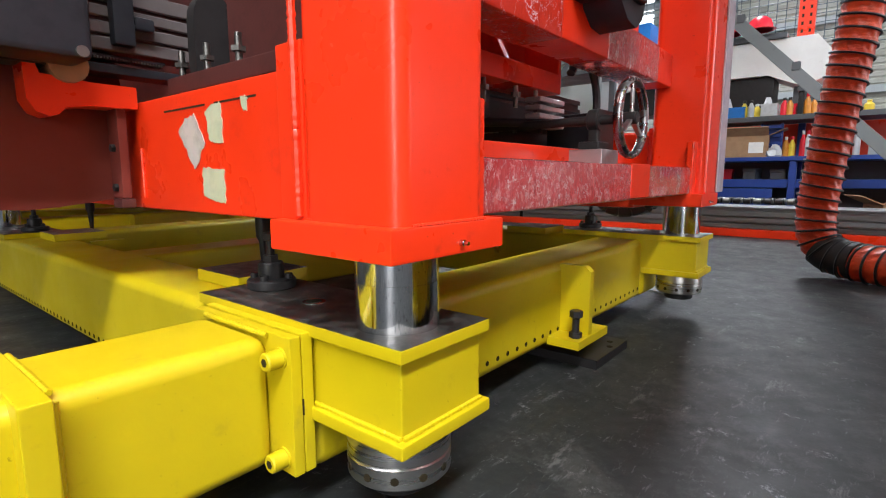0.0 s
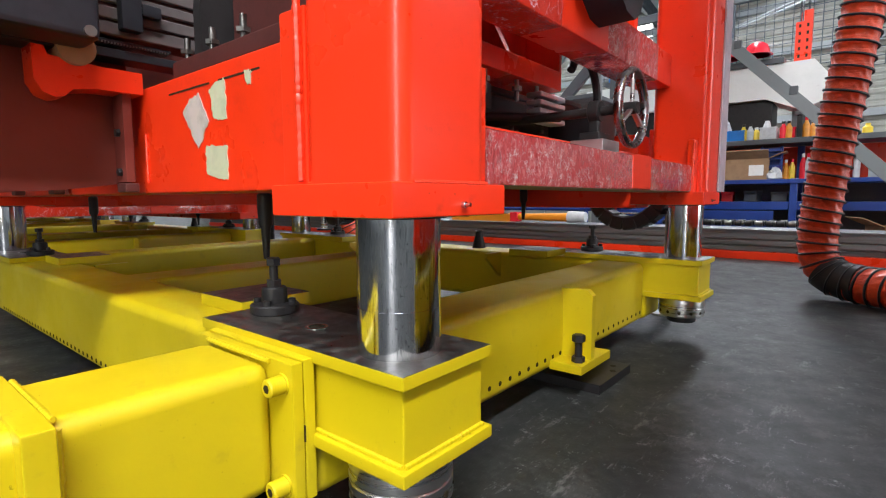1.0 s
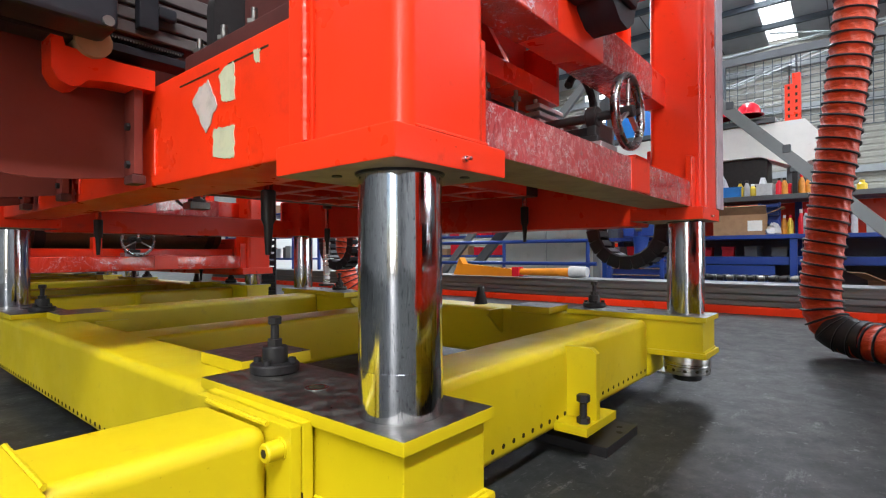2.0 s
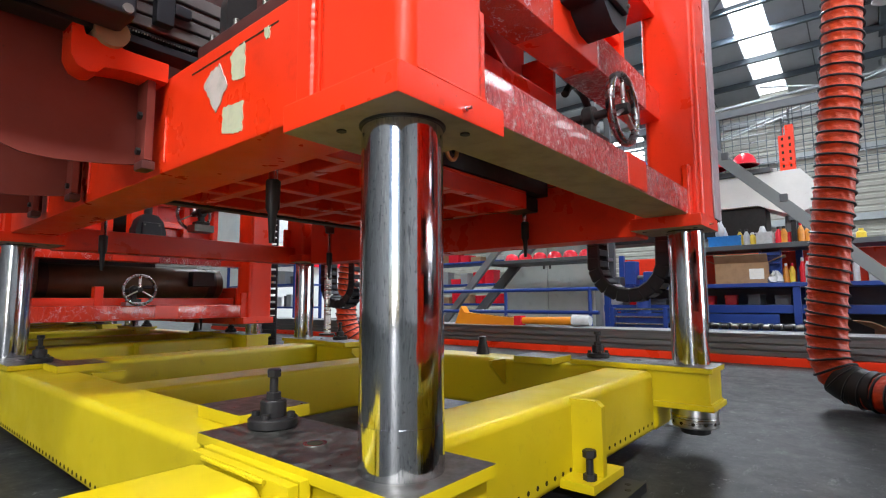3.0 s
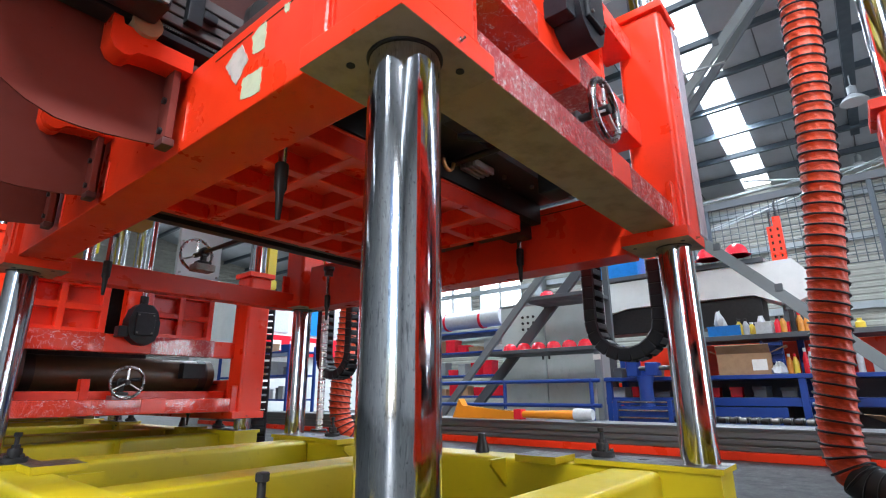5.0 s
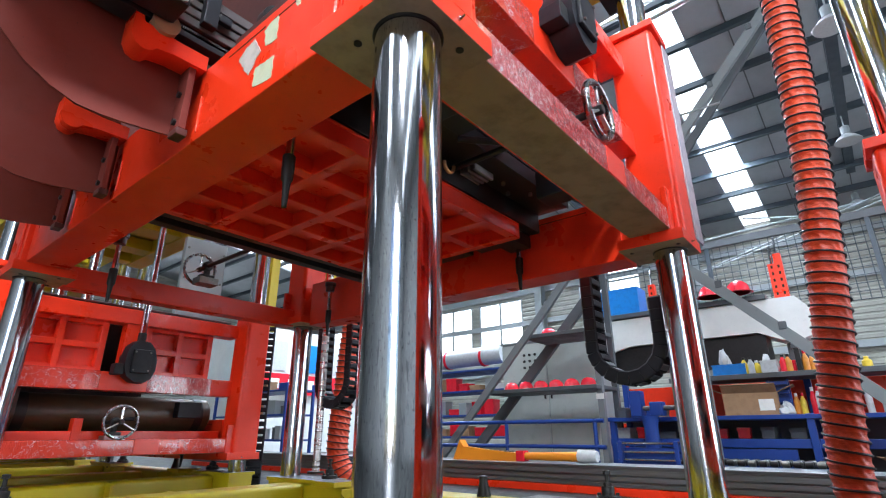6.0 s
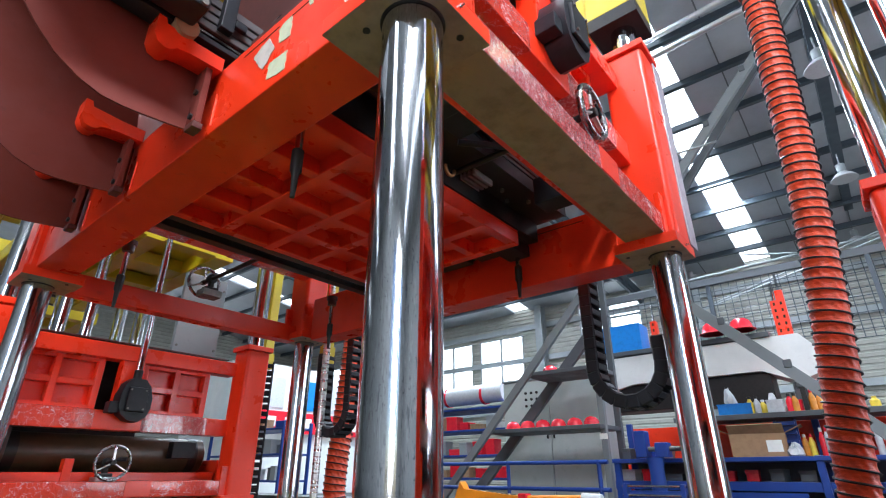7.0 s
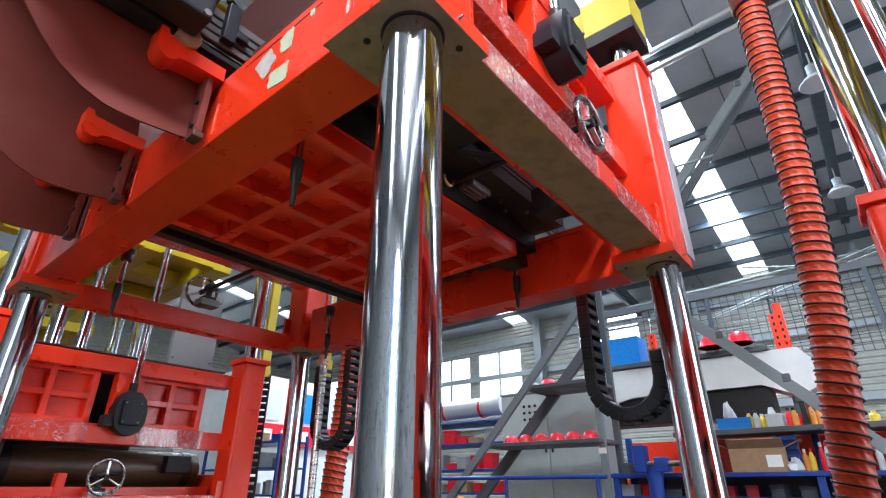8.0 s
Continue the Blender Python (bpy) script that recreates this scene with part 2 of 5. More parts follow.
def box(bm, x0, x1, y0, y1, z0, z1, bevel=0.0, seg=2, m=None):
    vs = [bm.verts.new((x, y, z)) for x in (x0, x1) for y in (y0, y1) for z in (z0, z1)]
    idx = ((0, 1, 3, 2), (4, 6, 7, 5), (0, 4, 5, 1), (2, 3, 7, 6), (0, 2, 6, 4), (1, 5, 7, 3))
    fs = [bm.faces.new([vs[i] for i in f]) for f in idx]
    if bevel:
        es = list({e for f in fs for e in f.edges})
        r = bmesh.ops.bevel(bm, geom=es, offset=bevel, segments=seg, affect="EDGES", profile=0.5)
        vs = list({v for f in r["faces"] for v in f.verts} | {v for v in vs if v.is_valid})
    if m is not None:
        bmesh.ops.transform(bm, matrix=m, verts=vs)
    return bm


def frame_to(p0, p1):
    p0, p1 = Vector(p0), Vector(p1)
    d = p1 - p0
    return Matrix.Translation(p0) @ d.to_track_quat("Z", "Y").to_matrix().to_4x4(), d.length


def lathe(bm, profile, seg=24, m=None):
    """A turned solid from (radius, height) pairs, closed at both ends."""
    rings = []
    for r, z in profile:
        rings.append([bm.verts.new((r * math.cos(a), r * math.sin(a), z)) for a in (2 * math.pi * k / seg for k in range(seg))])
    for a, b in zip(rings, rings[1:]):
        for k in range(seg):
            bm.faces.new((a[k], a[(k + 1) % seg], b[(k + 1) % seg], b[k]))
    bm.faces.new(rings[0][::-1])
    bm.faces.new(rings[-1])
    if m is not None:
        bmesh.ops.transform(bm, matrix=m, verts=[v for r in rings for v in r])
    return bm


def rod(bm, p0, p1, r, seg=16, r1=None, chamfer=0.0):
    m, l = frame_to(p0, p1)
    r1 = r if r1 is None else r1
    prof = [(r, 0), (r1, l)]
    if chamfer:
        prof = [(r - chamfer, 0), (r, chamfer), (r1, l - chamfer), (r1 - chamfer, l)]
    return lathe(bm, prof, seg, m)


def bar(bm, p0, p1, w, h, bevel=0.0):
    """A rectangular bar from p0 to p1."""
    m, l = frame_to(p0, p1)
    return box(bm, -w / 2, w / 2, -h / 2, h / 2, 0, l, bevel, 2, m)


def sweep(bm, pts, r, seg=10, closed=False):
    """A round tube along points."""
    pts = [Vector(p) for p in pts]
    n = len(pts)
    rings = []
    up = None
    for i, p in enumerate(pts):
        a = pts[(i - 1) % n] if closed or i else p
        b = pts[(i + 1) % n] if closed or i < n - 1 else p
        d = (b - a).normalized()
        if up is None:
            up = d.orthogonal().normalized()
        up = (up - d * up.dot(d)).normalized()
        side = d.cross(up)
        rr = r(i / max(1, n - 1)) if callable(r) else r
        rings.append([bm.verts.new(p + (up * math.cos(t) + side * math.sin(t)) * rr) for t in (2 * math.pi * k / seg for k in range(seg))])
    pairs = list(zip(rings, rings[1:])) + ([(rings[-1], rings[0])] if closed else [])
    for a, b in pairs:
        for k in range(seg):
            bm.faces.new((a[k], a[(k + 1) % seg], b[(k + 1) % seg], b[k]))
    if not closed:
        bm.faces.new(rings[0][::-1])
        bm.faces.new(rings[-1])
    return bm


def prism(bm, outline, axis, a, b):
    """A flat outline (pairs) thickened between a and b along an axis."""
    def at(p, h):
        u, v = p
        return {"x": (h, u, v), "y": (u, h, v), "z": (u, v, h)}[axis]
    lo = [bm.verts.new(at(p, a)) for p in outline]
    hi = [bm.verts.new(at(p, b)) for p in outline]
    bm.faces.new(lo)
    bm.faces.new(hi)
    n = len(outline)
    for i in range(n):
        bm.faces.new((lo[i], lo[(i + 1) % n], hi[(i + 1) % n], hi[i]))
    return bm


def bead(bm, p0, p1, r, rng):
    """A hand-laid weld bead: a string of uneven lumps."""
    p0, p1 = Vector(p0), Vector(p1)
    n = max(8, int((p1 - p0).length / (r * 0.5)))
    pts = [p0.lerp(p1, i / n) + Vector([rng.uniform(-0.05, 0.05) * r for _ in range(3)]) for i in range(n + 1)]
    fat = [r * (0.82 + 0.14 * abs(math.sin(math.pi * i / 4)) + rng.uniform(-0.09, 0.09)) for i in range(n + 1)]
    return sweep(bm, pts, lambda t: fat[round(t * n)], 7)


def top_faces(ob, index, z):
    for f in ob.data.polygons:
        if f.normal.z > 0.9 and f.center.z > z:
            f.material_index = index

# ---- the lifting presses ----
LX, LY = 1.52, 2.32
CX, CY = 0.077, 0.080
RNG = random.Random(4)
GUIDES = ((0.40, 0.72), (0.62, 0.72), (1.40, 1.62), (0.40, 1.62))


def corner(bx, by):
    """From the first corner's space to one of the four corners, mirrored."""
    return (lambda x: LX - x if bx else x), (lambda y: LY - y if by else y)


def cbox(bm, c, x0, x1, y0, y1, z0, z1, bevel=0.0, seg=2):
    fx, fy = c
    xs, ys = sorted((fx(x0), fx(x1))), sorted((fy(y0), fy(y1)))
    return box(bm, xs[0], xs[1], ys[0], ys[1], z0, z1, bevel, seg)


CORNERS = [corner(a, b) for a, b in ((0, 0), (1, 0), (0, 1), (1, 1))]


def hole_row(parent, p0, p1, n, normal, r=0.0055):
    p0, p1, nn = Vector(p0), Vector(p1), Vector(normal)
    me = mesh_of("rivet_hole", rod(B(), -nn * 0.004, nn * 0.0006, r, 10), HOLE)
    for i in range(n):
        ob = new("rivet_hole", me)
        ob.parent = parent
        ob.location = p0.lerp(p1, i / (n - 1))


def jack(bm_black, x, y, z):
    n0 = len(bm_black.verts)
    _jack(bm_black)
    bm_black.verts.ensure_lookup_table()
    bmesh.ops.transform(bm_black, matrix=Matrix.Translation((x, y, z)) @ Matrix.Scale(0.84, 4), verts=bm_black.verts[n0:])
    return bm_black


def _jack(bm_black, x=0.0, y=0.0, z=0.0):
    """A levelling jack: bolted round base, boss and hex screw."""
    lathe(bm_black, [(0.046, 0), (0.049, 0.003), (0.049, 0.017), (0.046, 0.02), (0.026, 0.021), (0.026, 0.05), (0.023, 0.054)], 28, pose(x, y, z))
    lathe(bm_black, [(0.016, 0.052), (0.016, 0.068)], 6, pose(x, y, z))
    lathe(bm_black, [(0.0085, 0.06), (0.0085, 0.1)], 14, pose(x, y, z))
    lathe(bm_black, [(0.012, 0.098), (0.015, 0.1), (0.015, 0.113), (0.012, 0.115)], 6, pose(x, y, z))
    for k in range(4):
        a = 0.6 + k * math.pi / 2
        lathe(bm_black, [(0.008, 0.018), (0.008, 0.03), (0.006, 0.031)], 12, pose(x + 0.037 * math.cos(a), y + 0.037 * math.sin(a), z))
    return bm_black


def base_frame(full=True):
    base = thing("press_base_frame", "yellow painted welded steel base frame resting on the workshop floor", "machine base", "press base frames")
    for c in CORNERS:
        fx, fy = c
        p = part("foot_plate", cbox(B(), c, 0, 0.173, 0, 0.469, 0.263, 0.28, 0.0015), YELLOW, base, "yellow plate with a bare machined steel top", (STEEL,))
        top_faces(p, 1, 0.279)
        part("foot_box", cbox(B(), c, 0.010, 0.166, 0.010, 0.30, 0.158, 0.2635, 0.004), YELLOW, base)
        part("foot_flange", cbox(B(), c, -0.001, 0.176, -0.001, 0.178, 0.148, 0.166, 0.003), YELLOW, base)
        part("weld_bead", bead(B(), (fx(0.009), fy(0.011), 0.262), (fx(0.009), fy(0.29), 0.262), 0.004, RNG), YELLOW, base)
        part("weld_bead", bead(B(), (fx(0.009), fy(0.011), 0.168), (fx(0.009), fy(0.17), 0.168), 0.004, RNG), YELLOW, base)
        part("weld_bead", bead(B(), (fx(0.011), fy(0.009), 0.168), (fx(0.165), fy(0.009), 0.168), 0.004, RNG), YELLOW, base)
        t = part("tab_plate", cbox(B(), c, 0.091, 0.244, 0.503, 0.665, 0.262, 0.286, 0.002), YELLOW, base, "yellow tab with a machined top", (STEEL,))
        top_faces(t, 1, 0.284)
        j = part("levelling_jack", jack(B(), fx(0.100) if fx(0) < 1 else fx(0.065), fy(0.408), 0.28), BLACK, base, "black oxide levelling jack with hex screw")
        bm = lathe(B(), [(0.018, 0), (0.018, 0.0012)], 20, pose(fx(0.08), fy(0.262), 0.28))
        part("threaded_hole", bm, TURNED, base)
        bm = lathe(B(), [(0.012, 0.0006), (0.012, 0.0018)], 20, pose(fx(0.08), fy(0.262), 0.28))
        part("hole_mouth", bm, HOLE, base)
        bm = B()
        lathe(bm, [(0.066, 0.083), (0.070, 0.087), (0.070, 0.112), (0.068, 0.114), (0.070, 0.116), (0.070, 0.14), (0.066, 0.148)], 40, pose(fx(CX), fy(CY), 0))
        nut = part("ring_nut", bm, TURNED, base, "round turned steel column nut")
        for k in range(12):
            a = 2 * math.pi * (k + 0.3) / 12
            u = Vector((math.cos(a), math.sin(a), 0))
            q = Vector((fx(CX), fy(CY), 0.099))
            part("spanner_hole", rod(B(), q + u * 0.066, q + u * 0.0706, 0.0055, 10), HOLE, nut)
        part("column_stub", rod(B(), (fx(CX), fy(CY), 0.062), (fx(CX), fy(CY), 0.084), 0.045, 32, None, 0.003), BLACK, base)
    # side members: two along, two across and one in the middle
    for x0, x1 in ((0.004, 0.168), (LX - 0.168, LX - 0.004)):
        part("side_member", box(B(), x0, x1, 0.172, LY - 0.172, 0.066, 0.2615, 0.021, 4), YELLOW, base)
    for y0, y1 in ((0.178, 0.345), (LY - 0.345, LY - 0.178)):
        part("cross_member", box(B(), 0.165, LX - 0.165, y0, y1, 0.066, 0.2605, 0.021, 4), YELLOW, base)
    part("middle_member", box(B(), 0.165, LX - 0.165, 1.23, 1.40, 0.07, 0.243, 0.014, 3), YELLOW, base)
    hole_row(base, (0.004, 0.55, 0.088), (0.004, LY - 0.3, 0.088), 46, (-1, 0, 0))
    hole_row(base, (0.2, 0.178, 0.097), (LX - 0.2, 0.178, 0.097), 30, (0, -1, 0))
    part("locating_cone", lathe(B(), [(0.03, 0.26), (0.027, 0.275), (0.017, 0.315), (0.016, 0.335), (0.012, 0.338)], 20, pose(LX - 0.07, 0.93, 0)), BLACK, base, "dark steel locating cone")
    # jacking brackets half way along the cross members
    for fy in (lambda y: y, lambda y: LY - y):
        ys = sorted((fy(0.10), fy(0.18)))
        part("bracket_foot", box(B(), 0.688, 0.862, *sorted((fy(0.098), fy(0.18))), 0.070, 0.091, 0.002), YELLOW, base)
        bm = prism(B(), [(fy(0.182), 0.089), (fy(0.103), 0.089), (fy(0.103), 0.246), (fy(0.116), 0.2585), (fy(0.182), 0.2585)], "x", 0.752, 0.772)
        part("bracket_web", bm, YELLOW, base)
        bm = B()
        q = (0.722, fy(0.122))
        lathe(bm, [(0.0085, 0.066), (0.0085, 0.142)], 14, pose(*q, 0))
        lathe(bm, [(0.013, 0.139), (0.0155, 0.141), (0.0155, 0.155), (0.013, 0.157)], 6, pose(*q, 0))
        lathe(bm, [(0.0155, 0.0908), (0.0155, 0.104)], 6, pose(*q, 0))
        part("jack_bolt", bm, BLACK, base, "black jacking bolt")
    # corner gussets inside the frame
    for x, s in ((0.168, 1), (LX - 0.168, -1)):
        for y in (0.75, LY - 0.75):
            part("gusset", prism(B(), [(x, 0.262), (x + s * 0.10, 0.262), (x + s * 0.10, 0.245), (x, 0.16)], "y", y, y + 0.014), YELLOW, base)
    return base


def floor_pad():
    bm = box(B(), 0.775, 0.985, 0.088, 0.30, 0.0, 0.024, 0.002)
    ob = solo("floor_pad", bm, BLACK, "black steel bearing pad lying on the floor under the bracket", "steel pad", "floor pads")
    for x, y in ((0.94, 0.12), (0.90, 0.105)):
        part("pad_hole", rod(B(), (x, y, 0.022), (x, y, 0.0247), 0.008, 12), HOLE, ob)
    return ob


def guide_column(c):
    fx, fy = c
    ob = thing("guide_column", "polished hard-chrome guide column standing in the yellow base", "guide column", "guide columns", (fx(CX), fy(CY), 0.28))
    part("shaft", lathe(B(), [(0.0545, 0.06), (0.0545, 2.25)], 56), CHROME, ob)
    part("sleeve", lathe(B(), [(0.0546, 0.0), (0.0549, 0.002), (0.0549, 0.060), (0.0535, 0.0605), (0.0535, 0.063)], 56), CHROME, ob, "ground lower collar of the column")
    return ob


def upper_platen():
    ob = thing("upper_platen", "yellow painted upper platen frame over the press", "press platen", "upper platens", (0, 0, 1.95))
    for x0, x1 in ((0.20, 0.34), (0.70, 0.82), (1.18, 1.32)):
        part("long_rib", box(B(), x0, x1, 0.35, 1.97, 0.0, 0.12, 0.008), YELLOW, ob)
    for y0, y1 in ((0.35, 0.47), (0.88, 1.10), (1.42, 1.60), (1.85, 1.97)):
        part("cross_rib", box(B(), 0.335, 1.185, y0, y1, 0.012, 0.108, 0.008), YELLOW, ob)
    part("platen_sheet", box(B(), 0.22, 1.30, 0.6, 1.9, 0.122, 0.135, 0.003), YELLOW, ob)
    for x, y in ((0.52, 0.75), (1.0, 0.75), (0.52, 1.75), (1.0, 1.75)):
        part("hanger_rod", rod(B(), (x, y, 0.13), (x, y, 0.47), 0.02, 14), CHROME, ob)
    return ob


def top_frame():
    ob = thing("press_top_frame", "yellow painted steel frame joining the column tops", "machine frame", "press top frames")
    for c in CORNERS:
        blk = part("crown_block", cbox(B(), c, -0.02, 0.18, -0.02, 0.20, 2.40, 2.60, 0.004), YELLOW, ob)
        part("crown_plate", cbox(B(), c, -0.02, 0.18, -0.02, 0.20, 2.33, 2.40, 0.003), BLACK, blk)
    for x0, x1 in ((0.005, 0.165), (LX - 0.165, LX - 0.005)):
        part("side_member", box(B(), x0, x1, 0.19, LY - 0.19, 2.405, 2.585, 0.014, 3), YELLOW, ob)
    for y0, y1 in ((0.26, 0.40), (1.09, 1.23), (LY - 0.40, LY - 0.26)):
        part("cross_member", box(B(), 0.16, LX - 0.16, y0, y1, 2.41, 2.58, 0.014, 3), YELLOW, ob)
    for y0, y1 in ((0.52, 0.86), (1.36, 1.86)):
        part("top_plate", box(B(), 0.16, LX - 0.16, y0, y1, 2.425, 2.445, 0.003), YELLOW, ob)
    for y in (0.95, 1.30):
        part("top_brace", bar(B(), (0.2, y, 2.44), (1.3, y + 0.5, 2.44), 0.04, 0.05, 0.003), BLACK, ob)
    part("drive_shaft", rod(B(), (0.15, 0.72, 2.38), (1.37, 0.72, 2.38), 0.02, 14), BLACK, ob)
    return ob


def handwheel(pl, x, y, z, flip=1):
    w = part("handwheel", sweep(B(), [(x + 0.083 * math.cos(a), y, z + 0.083 * math.sin(a)) for a in (2 * math.pi * k / 40 for k in range(40))], 0.0075, 10, True), RIM, pl, "polished steel handwheel with three spokes")
    for v in w.data.vertices:
        v.co.y = y + (v.co.y - y) * 1.5
    for k in range(3):
        a = radians(90 + 120 * k)
        part("spoke", bar(B(), (x, y, z), (x + 0.081 * math.cos(a), y, z + 0.081 * math.sin(a)), 0.013, 0.007, 0.002), TURNED, w)
    part("hub", rod(B(), (x, y - 0.014 * flip, z), (x, y + 0.02 * flip, z), 0.014, 20, None, 0.002), BLACK, w)
    part("wheel_shaft", rod(B(), (x, y, z), (x, y + 0.75 * flip, z), 0.011, 14), BLACK, pl)
    b = B()
    box(b, x - 0.035, x + 0.035, *sorted((y + 0.06 * flip, y + 0.11 * flip)), z - 0.068, z - 0.05, 0.004)
    box(b, x - 0.014, x + 0.014, *sorted((y + 0.072 * flip, y + 0.096 * flip)), z - 0.055, z, 0.005)
    rod(b, (x, y + 0.070 * flip, z), (x, y + 0.098 * flip, z), 0.026, 20, None, 0.003)
    part("bearing_block", b, BLACK, pl, "black pillow block bearing")
    part("bearing_base", box(B(), x - 0.05, x + 0.05, *sorted((y + 0.045 * flip, y + 0.125 * flip)), z - 0.103, z - 0.068, 0.002), STEEL if flip < 0 else ALU, pl)


def actuator(pl, x, y, z, flip=1):
    """Black worm-gear housing with a chrome screw above it."""
    b = B()
    prism(b, [(x - 0.062, z - 0.045), (x - 0.02, z - 0.075), (x + 0.03, z - 0.08), (x + 0.066, z - 0.055), (x + 0.084, z - 0.01), (x + 0.084, z + 0.05), (x + 0.066, z + 0.11), (x + 0.034, z + 0.145), (x - 0.03, z + 0.15), (x - 0.062, z + 0.12), (x - 0.078, z + 0.06), (x - 0.078, z)], "y", *sorted((y - 0.05 * flip, y + 0.05 * flip)))
    box(b, x - 0.05, x + 0.055, *sorted((y - 0.066 * flip, y - 0.045 * flip)), z - 0.03, z + 0.10, 0.008)
    box(b, x - 0.12, x - 0.07, y - 0.035, y + 0.035, z - 0.04, z + 0.02, 0.006)
    h = part("gear_housing", b, RUBBER, pl, "black gear housing on the beam")
    for k in range(4):
        a = radians(45 + 90 * k)
        part("cover_screw", rod(B(), (x + 0.055 * math.cos(a), y - 0.065 * flip, z + 0.035 + 0.070 * math.sin(a)), (x + 0.055 * math.cos(a), y - 0.072 * flip, z + 0.035 + 0.070 * math.sin(a)), 0.005, 8), STEEL, h)
    b = B()
    rod(b, (x, y, z + 0.14), (x, y, z + 0.20), 0.022, 16, None, 0.002)
    part("rod_clevis", b, BLACK, pl)
    part("screw_rod", rod(B(), (x, y, z + 0.16), (x, y, z + 1.32), 0.0185, 20), CHROME, pl)


def waffle(name, pl, axis, lo, hi, pos, nu, nv, material, out, depth=0.035, t=0.018):
    """A ribbed casting: back sheet and crossing ribs. axis is its normal."""
    (u0, v0), (u1, v1) = lo, hi

    def slab(b, ua, ub, va, vb, p0, p1):
        p0, p1 = sorted((p0, p1))
        if axis == "z":
            box(b, ua, ub, va, vb, p0, p1, 0.003, 1)
        else:
            box(b, ua, ub, p0, p1, va, vb, 0.003, 1)
    b = B()
    slab(b, u0, u1, v0, v1, pos, pos + out * 0.01)
    sheet = part(name, b, material, pl, "ribbed red casting")
    for i in range(nu + 1):
        u = u0 + (u1 - u0 - t) * i / nu
        b = B()
        slab(b, u, u + t, v0, v1, pos - out * depth, pos)
        part("rib", b, material, sheet)
    for i in range(nv + 1):
        v = v0 + (v1 - v0 - t) * i / nv
        b = B()
        slab(b, u0, u1, v, v + t, pos - out * (depth - 0.002), pos)
        part("rib", b, material, sheet)
    return sheet


def profile_bar(bm, p0, p1, w):
    """Slotted aluminium extrusion, with two grooves on each side."""
    m, l = frame_to(p0, p1)
    h, d, g = w / 2, w * 0.09, w * 0.09
    side = [(-h, -h), (-h * 0.5 - g, -h), (-h * 0.5 - g, -h + d), (-h * 0.5 + g, -h + d), (-h * 0.5 + g, -h), (h * 0.5 - g, -h), (h * 0.5 - g, -h + d), (h * 0.5 + g, -h + d), (h * 0.5 + g, -h)]
    out = []
    for k in range(4):
        c, q = ((1, 0), (0, 1), (-1, 0), (0, -1))[k]
        out += [(x * c - y * q, x * q + y * c) for x, y in side]
    n0 = len(bm.verts)
    prism(bm, out, "z", 0, l)
    bm.verts.ensure_lookup_table()
    bmesh.ops.transform(bm, matrix=m, verts=bm.verts[n0:])
    return bm


